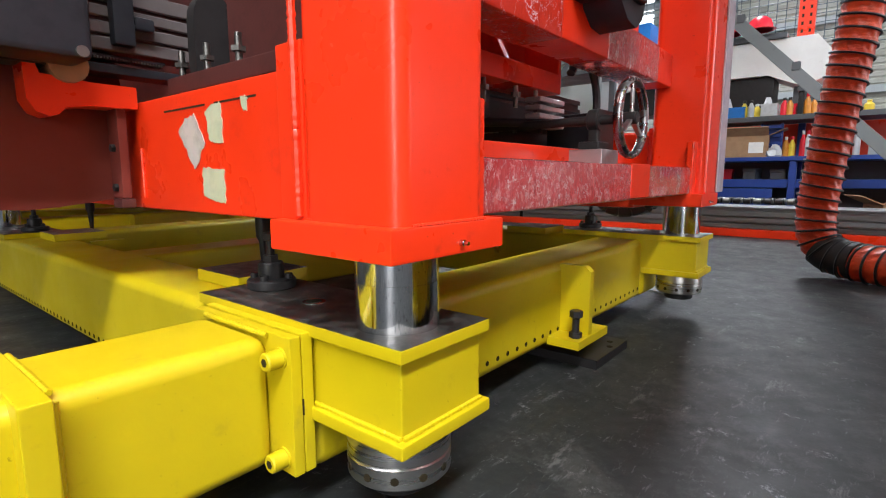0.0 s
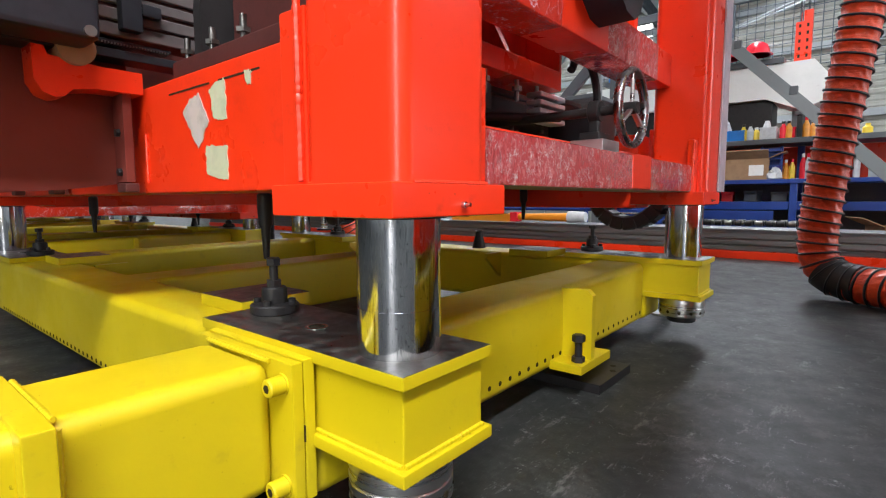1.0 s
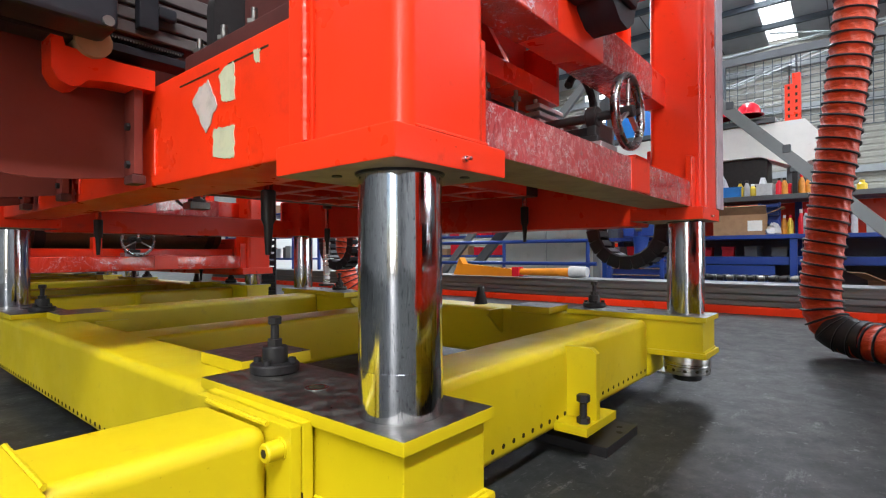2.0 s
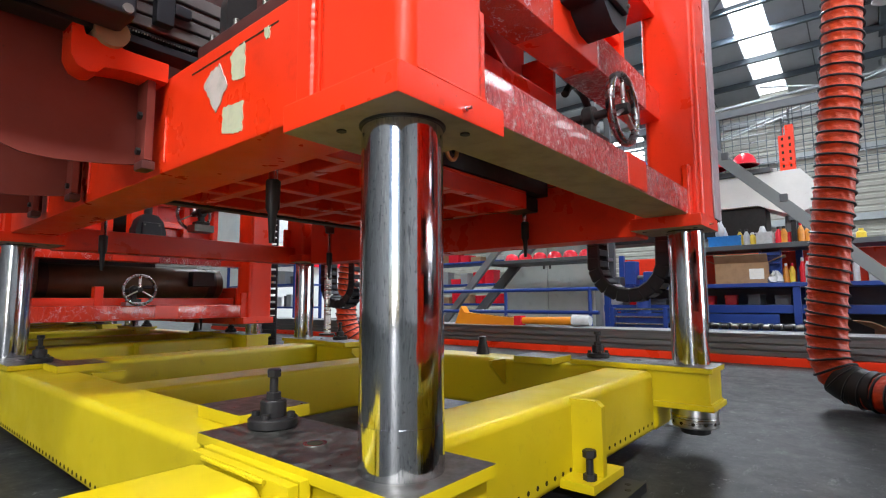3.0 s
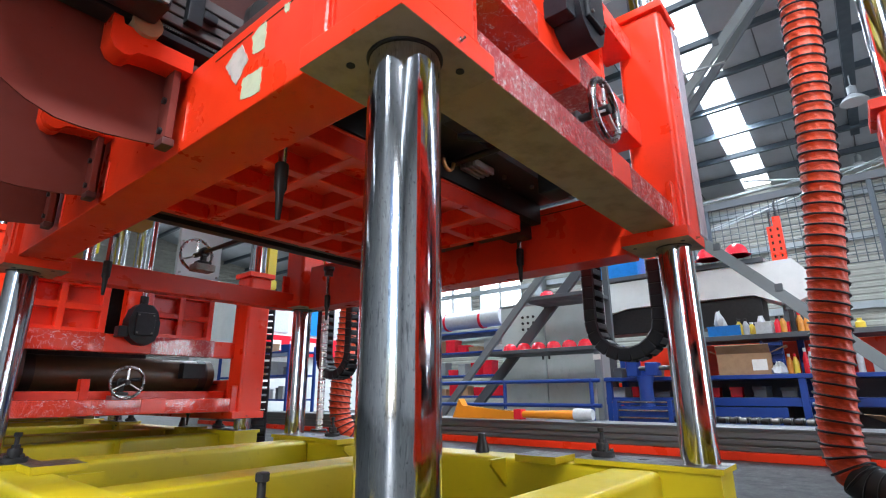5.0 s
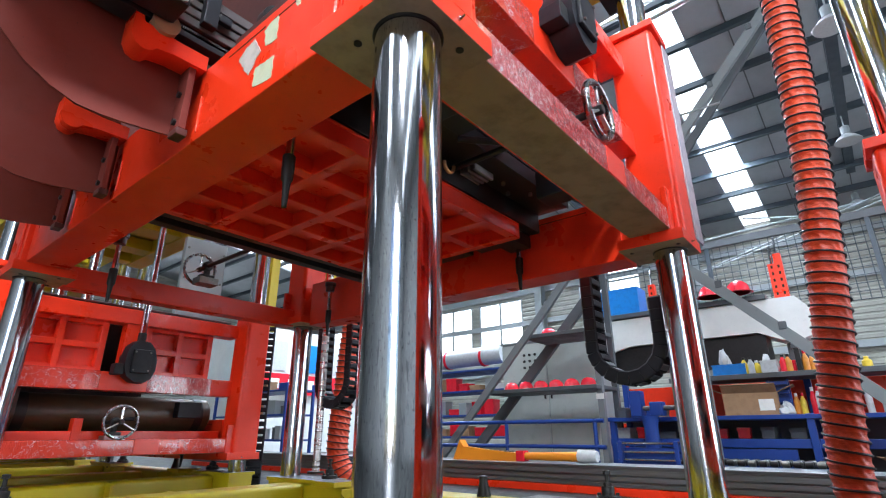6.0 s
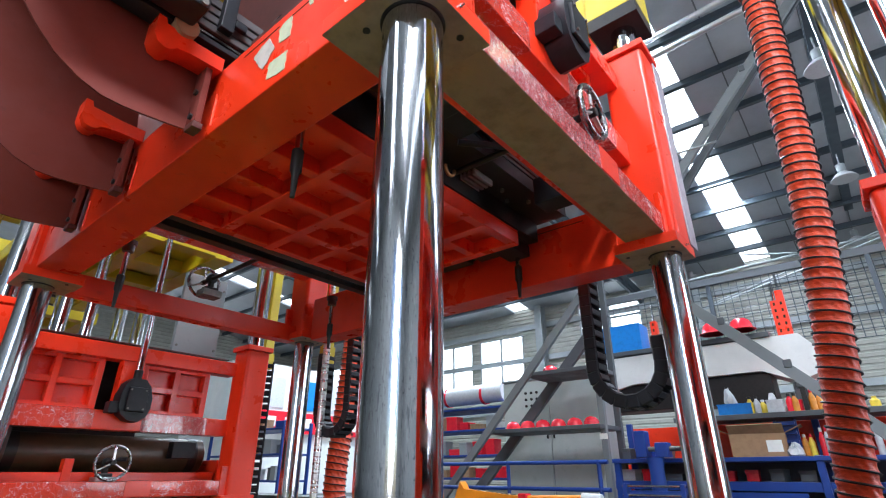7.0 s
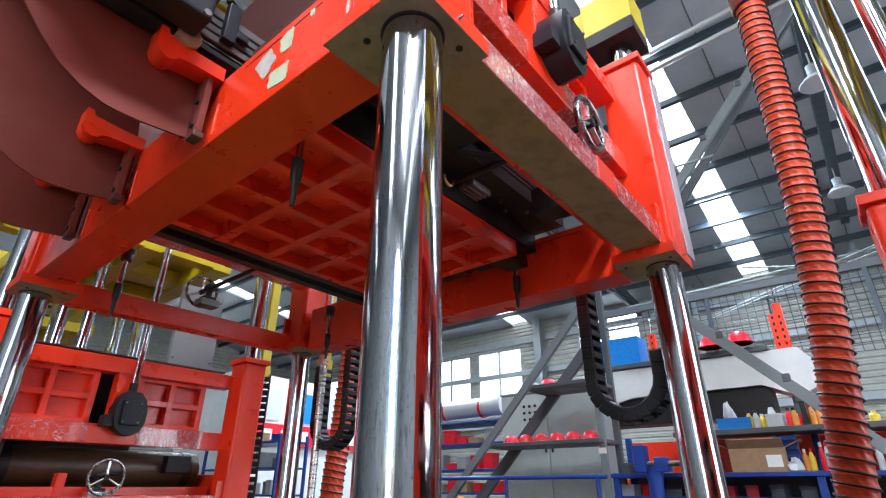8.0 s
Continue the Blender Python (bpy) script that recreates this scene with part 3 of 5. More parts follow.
def platform(label):
    pl = thing("press_platform", label, "press platform", "press platforms")
    for i, c in enumerate(CORNERS):
        fx, fy = c
        b = cbox(B(), c, -0.015, 0.202, -0.002, 0.223, 0.0, 0.04, 0.003)
        post = part("post", cbox(B(), c, 0.0, 0.163, 0.0, 0.172, 0.012, 0.912, 0.022, 4), RED, pl, "square red corner post with rounded edges")
        f = part("foot_plate", b, RED, post, "", (TAN,))
        for p in f.data.polygons:
            if p.normal.z < -0.9:
                p.material_index = 1
        part("post_cap", cbox(B(), c, -0.012, 0.175, -0.012, 0.184, 0.908, 0.94, 0.003), RED, post)
        part("bush", lathe(B(), [(0.057, -0.003), (0.0585, -0.001), (0.0585, 0.004)], 40, pose(fx(CX), fy(CY), 0)), BLACK, post)
        part("side_plate", cbox(B(), c, 0.004, 0.03, 0.168, 0.222, 0.036, 0.262, 0.003), RED, post)
        part("side_plate", cbox(B(), c, 0.160, 0.202, 0.03, 0.05, 0.036, 0.20, 0.003), RED, post)
        part("weld_bead", bead(B(), (fx(0.0), fy(0.177), 0.045), (fx(0.0), fy(0.177), 0.60), 0.006, RNG), RED, post)
        part("weld_bead", bead(B(), (fx(0.003), fy(0.02), 0.041), (fx(0.003), fy(0.165), 0.041), 0.003, RNG), RED, post)
        part("weld_bead", bead(B(), (fx(0.02), fy(0.001), 0.041), (fx(0.16), fy(0.001), 0.041), 0.003, RNG), RED, post)
        b = B()
        sy = 1 if fy(0) < 1 else -1
        rod(b, (fx(0.106), fy(-0.001), 0.014), (fx(0.106), fy(-0.007), 0.014), 0.0042, 8)
        rod(b, (fx(0.106), fy(-0.007), 0.014), (fx(0.106), fy(-0.014), 0.014), 0.0025, 10)
        part("grease_nipple", b, CHROME, post, "small bright grease nipple")
        for dx, dy in ((0.03, 0.15), (0.15, 0.03), (0.15, 0.19)):
            part("foot_screw", rod(B(), (fx(dx), fy(dy), -0.002), (fx(dx), fy(dy), 0.004), 0.007, 12), BLACK, post)
    # long side beams
    for k, (x0, x1, z0) in enumerate(((0.022, 0.166, 0.034), (LX - 0.14, LX - 0.01, -0.012))):
        beam = part("side_beam", box(B(), x0, x1, 0.222, LY - 0.222, z0, 0.237, 0.005), RED, pl, "long red box beam")
        xs = x0 - 0.0008 if k == 0 else x0 - 0.0008
        for ya, yb in ((0.45, 0.60), (0.30, 0.42)) if k == 0 else ((0.35, 0.6),):
            part("slot", box(B(), xs, xs + 0.002, ya, yb, 0.208, 0.211), HOLE, beam)
    # filler patches, hand-smeared, on the outside of the side beam
    rng = random.Random(11)
    shapes = ([(0.548, 0.172), (0.52, 0.192), (0.486, 0.197), (0.470, 0.17), (0.456, 0.148), (0.478, 0.125), (0.495, 0.106), (0.522, 0.14)],
              [(0.452, 0.200), (0.43, 0.207), (0.401, 0.210), (0.399, 0.18), (0.399, 0.147), (0.42, 0.148), (0.441, 0.153), (0.446, 0.18)],
              [(0.469, 0.110), (0.43, 0.109), (0.399, 0.108), (0.400, 0.08), (0.402, 0.052), (0.43, 0.054), (0.469, 0.062), (0.470, 0.09)],
              [(0.342, 0.211), (0.33, 0.211), (0.322, 0.209), (0.326, 0.19), (0.336, 0.192)])
    for i, sh in enumerate(shapes):
        out = []
        for (y0, z0), (y1, z1) in zip(sh, sh[1:] + sh[:1]):
            for k in range(4):
                t = k / 4
                out.append((y0 + (y1 - y0) * t + rng.uniform(-0.0025, 0.0025), z0 + (z1 - z0) * t + rng.uniform(-0.0025, 0.0025)))
        part("filler_patch", prism(B(), out, "x", 0.0208, 0.0232), PRIMER_GREY if i == 0 else PRIMER, pl, "pale unpainted filler patch")
    # front and back cross beams on three levels; the lower ones wrapped in film
    for flip, fy in ((1, lambda y: y), (-1, lambda y: LY - y)):
        ys = sorted((fy(0.036), fy(0.178)))
        z0, z1 = (0.04, 0.122) if flip == 1 else (-0.008, 0.09)
        if flip == -1:
            ys = [LY - 0.10, LY - 0.02]
        b = part("lower_beam", box(B(), 0.19, LX - 0.16, ys[0], ys[1], z0, z1, 0.006), FILM if flip == 1 else RED, pl, "red beam wrapped in crinkled clear film" if flip == 1 else "", (TAN, RED))
        if flip == 1:
            for p in b.data.polygons:
                if p.normal.z < -0.7:
                    p.material_index = 1
            part("tape_band", box(B(), 0.80, 0.93, ys[0] - 0.002, ys[1] + 0.002, z0 + 0.004, z1 + 0.002, 0.003), RED, b, "bare red band without film")
        ym = sorted((fy(0.118), fy(0.22)))
        mid = part("middle_beam", box(B(), 0.16, LX - 0.16, ym[0], ym[1], 0.372, 0.472, 0.006), RED, pl)
        for xa, xb in ((0.20, 0.60), (0.84, 1.22)):
            part("film_wrap", box(B(), xa, xb, ym[0] - 0.002, ym[1] + 0.002, 0.370, 0.474, 0.006), FILM if flip == 1 and xa > 0.5 else FILM_FEW_GLINTS, mid, "crinkled clear film round the beam")
        part("upper_beam", box(B(), 0.16, LX - 0.16, ym[0], ym[1], 0.745, 0.83, 0.006), RED, pl)
        part("upright", box(B(), 0.68, 0.80, sorted((fy(0.125), fy(0.2)))[0], sorted((fy(0.125), fy(0.2)))[1], 0.468, 0.749, 0.005), RED, pl)
        pos = fy(0.235)
        for u0, u1 in ((0.168, 0.61), (0.81, 1.22)):
            waffle("ribbed_panel", pl, "y", (u0, 0.465), (u1, 0.76), pos, 2, 2, RED, flip, 0.055, 0.034)
        handwheel(pl, 0.785, fy(0.036), 0.224, flip)
        actuator(pl, 0.755, fy(0.085), 0.495, flip)
    # ribbed table underneath and the dark rails round it
    waffle("ribbed_table", pl, "z", (0.18, 0.56), (1.22, 1.37), 0.16, 5, 4, RED, 1, 0.056, 0.040)
    for k in range(4):
        part("side_rail", box(B(), 1.232, 1.30, 0.60 + 0.24 * k, 0.80 + 0.24 * k, 0.118, 0.16, 0.004), BLACK, pl)
    for y, w in ((1.41, 0.06), (1.52, 0.05)):
        part("slide_rail", box(B(), 0.17, 1.38, y - w / 2, y + w / 2, 0.12, 0.18, 0.004), BLACK, pl, "dark steel slide rail")
    part("cross_profile", profile_bar(B(), (0.18, 1.46, 0.30), (1.37, 1.46, 0.30), 0.085), ALU, pl)
    # This profile is coloured dark for the shade inside the frame.
    part("cross_profile", profile_bar(B(), (0.18, 0.47, 0.315), (1.37, 0.47, 0.315), 0.085), SHADE_BROWN, pl)
    part("carriage_plate", box(B(), 0.50, 1.376, 0.425, 0.555, 0.25, 0.264, 0.003), BLACK, pl)
    # Black sheets and skirt added to close gaps where light showed through.
    part("black_sheet", box(B(), 0.19, 1.376, 0.42, 0.60, 0.31, 0.316, 0.002), RUBBER, pl, "black sheet added over the carriage to keep the gap dark")
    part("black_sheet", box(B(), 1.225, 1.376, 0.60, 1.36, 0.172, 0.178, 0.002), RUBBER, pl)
    part("carriage_skirt", box(B(), 0.19, 1.376, 0.5555, 0.598, 0.172, 0.318, 0.003), BLACK, pl)
    part("pin_mount", box(B(), 1.23, 1.376, 0.60, 0.70, 0.115, 0.17, 0.005), RUBBER, pl)
    part("rear_sill", box(B(), 0.19, 1.36, 0.205, 0.25, 0.118, 0.166, 0.004), RED, pl)
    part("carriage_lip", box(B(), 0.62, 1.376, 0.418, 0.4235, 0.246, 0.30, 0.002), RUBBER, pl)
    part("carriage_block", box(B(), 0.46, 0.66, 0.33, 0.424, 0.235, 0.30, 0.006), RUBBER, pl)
    part("cross_shaft", rod(B(), (0.66, 0.43, 0.232), (0.86, 0.25, 0.232), 0.011, 14), RUBBER, pl)
    part("red_stop", box(B(), 0.52, 0.535, 0.40, 0.424, 0.16, 0.235, 0.003), RED, pl)
    for x, y in ((1.02, 0.50), (1.16, 0.47), (1.10, 0.53)):
        part("carriage_screw", rod(B(), (x, y, 0.238), (x, y, 0.2505), 0.008, 10), STEEL, pl)
    for k in range(4):
        part("vent_slat", box(B(), 0.835, 0.945, 0.492 + 0.02 * k, 0.503 + 0.02 * k, 0.226, 0.2495, 0.001, 1), ALU, pl)
    b = sweep(B(), [(0.725 + 0.024 * math.cos(a), 0.515, 0.205 + 0.03 * math.sin(a)) for a in (math.pi * (1 + k / 10) for k in range(11))], 0.006, 8)
    part("pipe_bend", b, BRASS, pl, "small copper pipe bend")
    # Dark filler box added to keep the opening behind the beams dark.
    for x in (0.24,):
        part("inner_box", box(B(), x - 0.06, x + 0.06, 0.26, 0.44, 0.24, 0.62, 0.006), SHADE_BROWN, pl)
    # dark sheets and a lid added inside the frame so the interior stays dark
    part("inner_cover", box(B(), 0.172, 0.184, 0.22, 2.10, 0.25, 0.90, 0.003), SHADE_BROWN, pl, "dark red-brown sheet added to keep the interior dark")
    part("inner_cover", box(B(), 0.20, 0.95, 0.455, 0.467, 0.318, 0.90, 0.003), BLACK, pl, "black sheet added to keep the interior dark")
    part("inner_roof", box(B(), 0.18, 1.36, 0.24, 2.08, 0.86, 0.87, 0.003), SHADE_BROWN, pl)
    led = part("tool_ledge", box(B(), 0.20, 0.945, 0.29, 0.40, 0.318, 0.370, 0.004), RED, pl, "red ledge with gussets")
    part("ledge_back", box(B(), 0.20, 0.945, 0.398, 0.41, 0.368, 0.56, 0.002), RED, led)
    part("end_plate", prism(B(), [(0.292, 0.368), (0.398, 0.368), (0.398, 0.50), (0.33, 0.50), (0.292, 0.46)], "x", 0.93, 0.945), RED, led)
    for x in (0.42, 0.66):
        part("gusset", prism(B(), [(0.292, 0.37), (0.40, 0.37), (0.40, 0.50), (0.36, 0.50)], "x", x, x + 0.02), RED, led)
    for x in (0.50, 0.60, 0.74, 0.84):
        b = rod(B(), (x, 0.31, 0.265), (x, 0.31, 0.318), 0.006, 10)
        rod(b, (x, 0.31, 0.29), (x, 0.31, 0.302), 0.012, 6)
        part("clamp_bolt", b, STEEL, led)
    for k in range(4):
        part("cooling_fin", box(B(), 0.82, 0.96, 0.285, 0.33, 0.225 + 0.021 * k, 0.238 + 0.021 * k, 0.002, 1), ALU, pl)
    b = sweep(B(), [(1.02 + 0.10 * math.cos(a), 0.26, 0.30 + 0.12 * math.sin(a)) for a in (math.pi * (k / 14 - 0.2) for k in range(15))], 0.012, 8)
    part("cable", b, RUBBER, pl, "black looped cable")
    for x, y, z in ((1.12, 0.30, 0.22), (0.42, 0.30, 0.20)):
        m = part("servo_motor", box(B(), x - 0.05, x + 0.05, y - 0.06, y + 0.10, z - 0.05, z + 0.06, 0.01), RUBBER, pl, "black servo motor")
        part("motor_flange", box(B(), x - 0.058, x + 0.058, y - 0.075, y - 0.06, z - 0.058, z + 0.068, 0.004), BLACK, m)
    # hanging centring pins
    for x, y, dz in ((0.205, 0.60, 0.0), (1.352, 0.648, 0.045), (0.28, 1.93, 0.0), (1.33, 1.86, 0.0)):
        b = B()
        lathe(b, [(0.006, -0.105), (0.010, -0.04), (0.015, -0.03), (0.016, 0.03), (0.013, 0.034)], 16, pose(x, y, dz))
        pin = part("centring_pin", b, BLACK, pl, "black tapered centring pin")
        part("pin_rod", rod(B(), (x, y, dz + 0.03), (x, y, 0.19), 0.0105, 14), CHROME, pin)
        part("pin_collar", lathe(B(), [(0.022, 0.0), (0.024, 0.003), (0.024, 0.03), (0.03, 0.032), (0.03, 0.05)], 18, pose(x, y, 0.14)), SHADE_BROWN, pin)
    # pale strip standing proud of the outer edge of the corner post
    part("edge_film", box(B(), LX - 0.032, LX + 0.06, -0.007, -0.001, 0.042, 0.905, 0.002), EDGE_STRIP, pl, "pale strip on the post edge")
    return pl


def guards(pl):
    """Bent sheet guards standing out from the side beam, with their brackets and drive."""
    edge = [(0.018, 0.058), (-0.06, 0.046), (-0.11, 0.040), (-0.155, 0.037), (-0.20, 0.039), (-0.25, 0.057), (-0.30, 0.088), (-0.345, 0.133), (-0.39, 0.19), (-0.435, 0.26), (-0.475, 0.34), (-0.51, 0.43), (-0.53, 0.52), (-0.54, 0.66), (-0.10, 0.66), (-0.04, 0.46), (0.0, 0.36), (0.018, 0.24)]
    for y in (0.765, 1.245, 1.64):
        g = part("sheet_guard", prism(B(), edge, "y", y, y + 0.006), RED_DARK, pl, "dark red primed sheet-metal guard")
        part("guard_flange", box(B(), -0.016, 0.0, y - 0.05, y + 0.004, 0.055, 0.232, 0.002), RED_DARK, g)
        part("guard_clip", box(B(), -0.020, 0.006, y - 0.052, y - 0.008, 0.036, 0.054, 0.003), SHADE_BROWN, g)
        for z in (0.075, 0.15):
            part("guard_bolt", rod(B(), (-0.016, y - 0.026, z), (-0.023, y - 0.026, z), 0.008, 6), BLACK, g)
        part("weld_bead", bead(B(), (0.0205, y - 0.058, 0.055), (0.0205, y - 0.058, 0.15), 0.0035, RNG), RED, g)
        hook = [(-0.152, 0.285), (-0.151, 0.225), (-0.140, 0.205), (-0.122, 0.198), (-0.108, 0.202), (-0.096, 0.215), (-0.06, 0.221), (0.018, 0.222), (0.018, 0.262), (-0.05, 0.262), (-0.13, 0.268), (-0.135, 0.285)]
        part("guard_bracket", prism(B(), hook, "y", y - 0.062, y - 0.002), RED, g)
    part("top_guard", box(B(), -0.52, 0.02, 0.70, 1.9, 0.66, 0.672, 0.003), RED_DARK, pl)
    # slide unit across the guard: grooved aluminium profile, toothed belt, clamp and motor
    slide = part("slide_profile", box(B(), -0.46, 0.128, 0.706, 0.758, 0.322, 0.434, 0.003), SHADE_BROWN, pl, "grooved aluminium slide profile")
    for z0, z1 in ((0.322, 0.345), (0.350, 0.372), (0.379, 0.399), (0.406, 0.434)):
        part("profile_rib", box(B(), -0.46, 0.128, 0.698, 0.7065, z0, z1, 0.002, 1), PROFILE_DULL, slide)
    part("profile_end", box(B(), 0.128, 0.134, 0.70, 0.756, 0.324, 0.432, 0.002), BLACK, slide)
    belt = part("toothed_belt", box(B(), -0.46, 0.075, 0.705, 0.735, 0.311, 0.316, 0.001, 1), RUBBER, pl)
    for k in range(60):
        part("belt_tooth", box(B(), -0.24 + 0.0052 * k, -0.2372 + 0.0052 * k, 0.704, 0.734, 0.307, 0.3112), STEEL, belt)
    part("belt_tray", box(B(), -0.46, 0.10, 0.700, 0.756, 0.282, 0.298, 0.002), RUBBER, pl)
    cl = part("slide_clamp", box(B(), -0.022, 0.014, 0.672, 0.6975, 0.33, 0.46, 0.004), RUBBER, pl, "black clamp on the slide profile")
    part("clamp_arm", box(B(), 0.014, 0.05, 0.676, 0.694, 0.362, 0.386, 0.005), RUBBER, cl)
    part("motor_box", box(B(), -0.42, -0.078, 0.60, 0.69, 0.281, 0.62, 0.012), RUBBER, pl)
    part("motor_bolt", rod(B(), (-0.096, 0.60, 0.292), (-0.096, 0.594, 0.292), 0.009, 14), STEEL, pl)
    rim = [(0.086, 0.25)] + [(0.126 - 0.040 * math.cos(math.pi * k / 10), 0.385 + 0.052 * math.sin(math.pi * k / 10)) for k in range(11)] + [(0.166, 0.25)]
    part("belt_cover", prism(B(), rim, "y", 0.60, 0.628), BLACK, pl, "black rounded belt cover")
    part("cover_sheet", box(B(), 0.150, 0.156, 0.30, 0.598, 0.262, 0.48, 0.002), SHADE_BROWN, pl)
    part("belt_wheel", rod(B(), (-0.09, 0.69, 0.286), (-0.09, 0.74, 0.286), 0.03, 24), CARD, pl)
    part("inner_beam", box(B(), 0.03, 0.16, 0.23, 0.60, 0.238, 0.268, 0.004), SHADE_BROWN, pl)
    for y in (0.44, 0.547, 0.645):
        b = rod(B(), (0.08, y, 0.26), (0.08, y, 0.33), 0.006, 10)
        rod(b, (0.08, y, 0.30), (0.08, y, 0.308), 0.013, 6)
        part("stud_bolt", b, STEEL, pl)


# the module coupled to the near side of the base, with its bolted flange pair
def coupling(base):
    arm = part("coupling_beam", box(B(), -0.62, -0.028, 0.212, 0.382, 0.078, 0.262, 0.022, 4), YELLOW, base)
    part("coupling_flange", box(B(), -0.030, -0.014, 0.166, 0.42, 0.078, 0.268, 0.002), YELLOW, base)
    part("coupling_flange", box(B(), -0.0125, 0.004, 0.166, 0.42, 0.078, 0.27, 0.002), YELLOW, base)
    part("end_flange", box(B(), -0.298, -0.27, 0.185, 0.41, 0.05, 0.267, 0.003), YELLOW, base)
    part("weld_bead", bead(B(), (-0.267, 0.209, 0.09), (-0.267, 0.209, 0.255), 0.006, RNG), YELLOW, base)
    part("weld_bead", bead(B(), (-0.267, 0.215, 0.264), (-0.267, 0.38, 0.264), 0.004, RNG), YELLOW, base)
    part("weld_bead", bead(B(), (-0.033, 0.214, 0.264), (-0.033, 0.38, 0.264), 0.004, RNG), YELLOW, base)
    for z in (0.238, 0.10):
        s = part("cap_screw", rod(B(), (-0.054, 0.188, z), (-0.030, 0.188, z), 0.0125, 24, None, 0.002), YELLOW, base, "yellow painted cap screw")
        part("hex_socket", rod(B(), (-0.0545, 0.188, z), (-0.052, 0.188, z), 0.006, 6), HOLE, s)
        part("lock_washer", rod(B(), (-0.0325, 0.188, z), (-0.0295, 0.188, z), 0.0145, 20), YELLOW, base)
    # Dark sliver painted for the shade between the flanges.
    part("gap_shim", box(B(), -0.0142, -0.0123, 0.1655, 0.18, 0.16, 0.182), HOLE, base)


PITCH_BACK, PITCH_SIDE = 2.72, -2.84

base1 = base_frame()
base2 = copy_thing(base1, pose(0, PITCH_BACK, 0))
base3 = copy_thing(base1, pose(0, PITCH_SIDE, 0))
base1_plain = base2
coupling(base1)
pad1 = floor_pad()
copy_thing(pad1, pose(0, PITCH_BACK, 0))
cols = [guide_column(c) for c in CORNERS]
tops = [top_frame()]
for dy in (PITCH_BACK, PITCH_SIDE, 2 * PITCH_BACK):
    for ob in cols + tops:
        copy_thing(ob, Matrix.Translation((0, dy, 0)) @ ob.matrix_basis)

press1 = platform("red painted press platform rising on four chrome columns")
press2 = copy_thing(press1, pose(0, PITCH_BACK, 0.352))
tagged(press2, "red painted press platform resting low on its columns")
gone = ("cooling_fin", "vent_slat", "servo_motor", "cable", "tool_ledge", "edge_film")
for o in [c for c in press2.children if c.name.split(".")[0] in gone]:
    for c in (*o.children_recursive, o):
        bpy.data.objects.remove(c)
for o in press2.children:
    if o.name.split(".")[0] in ("handwheel", "wheel_shaft", "bearing_block", "bearing_base"):
        o.location += Vector((-0.07, 0.0, -0.014))
drum = part("material_roller", rod(B(), (0.19, 0.37, 0.262), (1.32, 0.37, 0.262), 0.098, 32, None, 0.006), DRUM, press2, "dark brown roller behind hanging film")
for x in (0.30, 1.22):
    part("roller_ring", rod(B(), (x, 0.37, 0.262), (x + 0.05, 0.37, 0.262), 0.102, 32), BLACK, drum)
part("roller_stay", box(B(), 0.545, 0.59, 0.20, 0.26, 0.10, 0.23, 0.004), RED, press2)
part("switch_box", box(B(), 1.08, 1.22, 0.20, 0.27, 0.24, 0.335, 0.006), RUBBER, press2, "black switch box")
press3 = copy_thing(press2, pose(0, PITCH_SIDE, 0.352))
tagged(press3, "red painted press platform resting low on its columns")
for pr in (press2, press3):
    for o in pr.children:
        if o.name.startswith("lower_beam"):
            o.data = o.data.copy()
            o.data.materials[0] = FILM_FEW_GLINTS
press4 = copy_thing(press2, pose(0, 2 * PITCH_BACK, 0.352))
copy_thing(base1_plain, pose(0, 2 * PITCH_BACK, 0))
guards(press1)
platen = upper_platen()
platen.location.y = PITCH_BACK
copy_thing(platen, pose(0, 2 * PITCH_BACK, 1.95))
for x, y in ((0.12, 0.55), (0.44, 0.60), (0.58, 0.60), (1.38, 1.10)):
    r = solo("guide_rod", rod(B(), (0, 0, 0), (0, 0, 1.19), 0.032 if x > 0.35 else 0.024, 24), CHROME, "polished guide rod of the lowered press", "guide rod", "guide rods", at=(x, y + PITCH_BACK, 1.222))
panel = thing("instrument_board", "pale grey sheet panel standing on the lowered press", "board", "", (1.20, 0.45 + PITCH_BACK, 1.222))
part("sheet", box(B(), -0.15, 0.15, -0.02, 0.02, 0.0, 0.60, 0.004), GREY, panel)
for x in (-0.13, 0.13):
    for z in (0.08, 0.30, 0.52):
        part("rivet", rod(B(), (x, -0.02, z), (x, -0.026, z), 0.008, 8), STEEL, panel)
press1.location = (0, 0, LIFT[0][1])

# ---- the hall ----
X0, X1, Y0, Y1 = -9.0, 16.5, -10.0, 24.0


def roof_z(x):
    return 7.5 - 0.14 * abs(x - 4.0) + 0.56 if x > 4.0 else 7.5 - 0.14 * (4.0 - x) + 0.56


solo("floor", box(B(), X0 - 1, X1 + 1, Y0 - 1, Y1 + 1, -0.1, 0.0), CONCRETE, "dark grey sealed concrete workshop floor with scuffs", "floor", kind="structure")

CLAD = plain("pale_wall_cladding", (0.34, 0.34, 0.30), 0.5, 3.0, 0.8)
ROOF = plain("grey_roof_sheet", (0.42, 0.45, 0.48), 0.5, 2.0, 0.85)
BEAM = paint("blue_grey_steel", (0.055, 0.075, 0.095), (0.03, 0.04, 0.05), 0.45)


# Tone of the unseen walls, picked for what the chrome columns reflect.
DULL = plain("grey_wall_cladding", (0.30, 0.31, 0.31), 0.6, 3.0, 0.8)


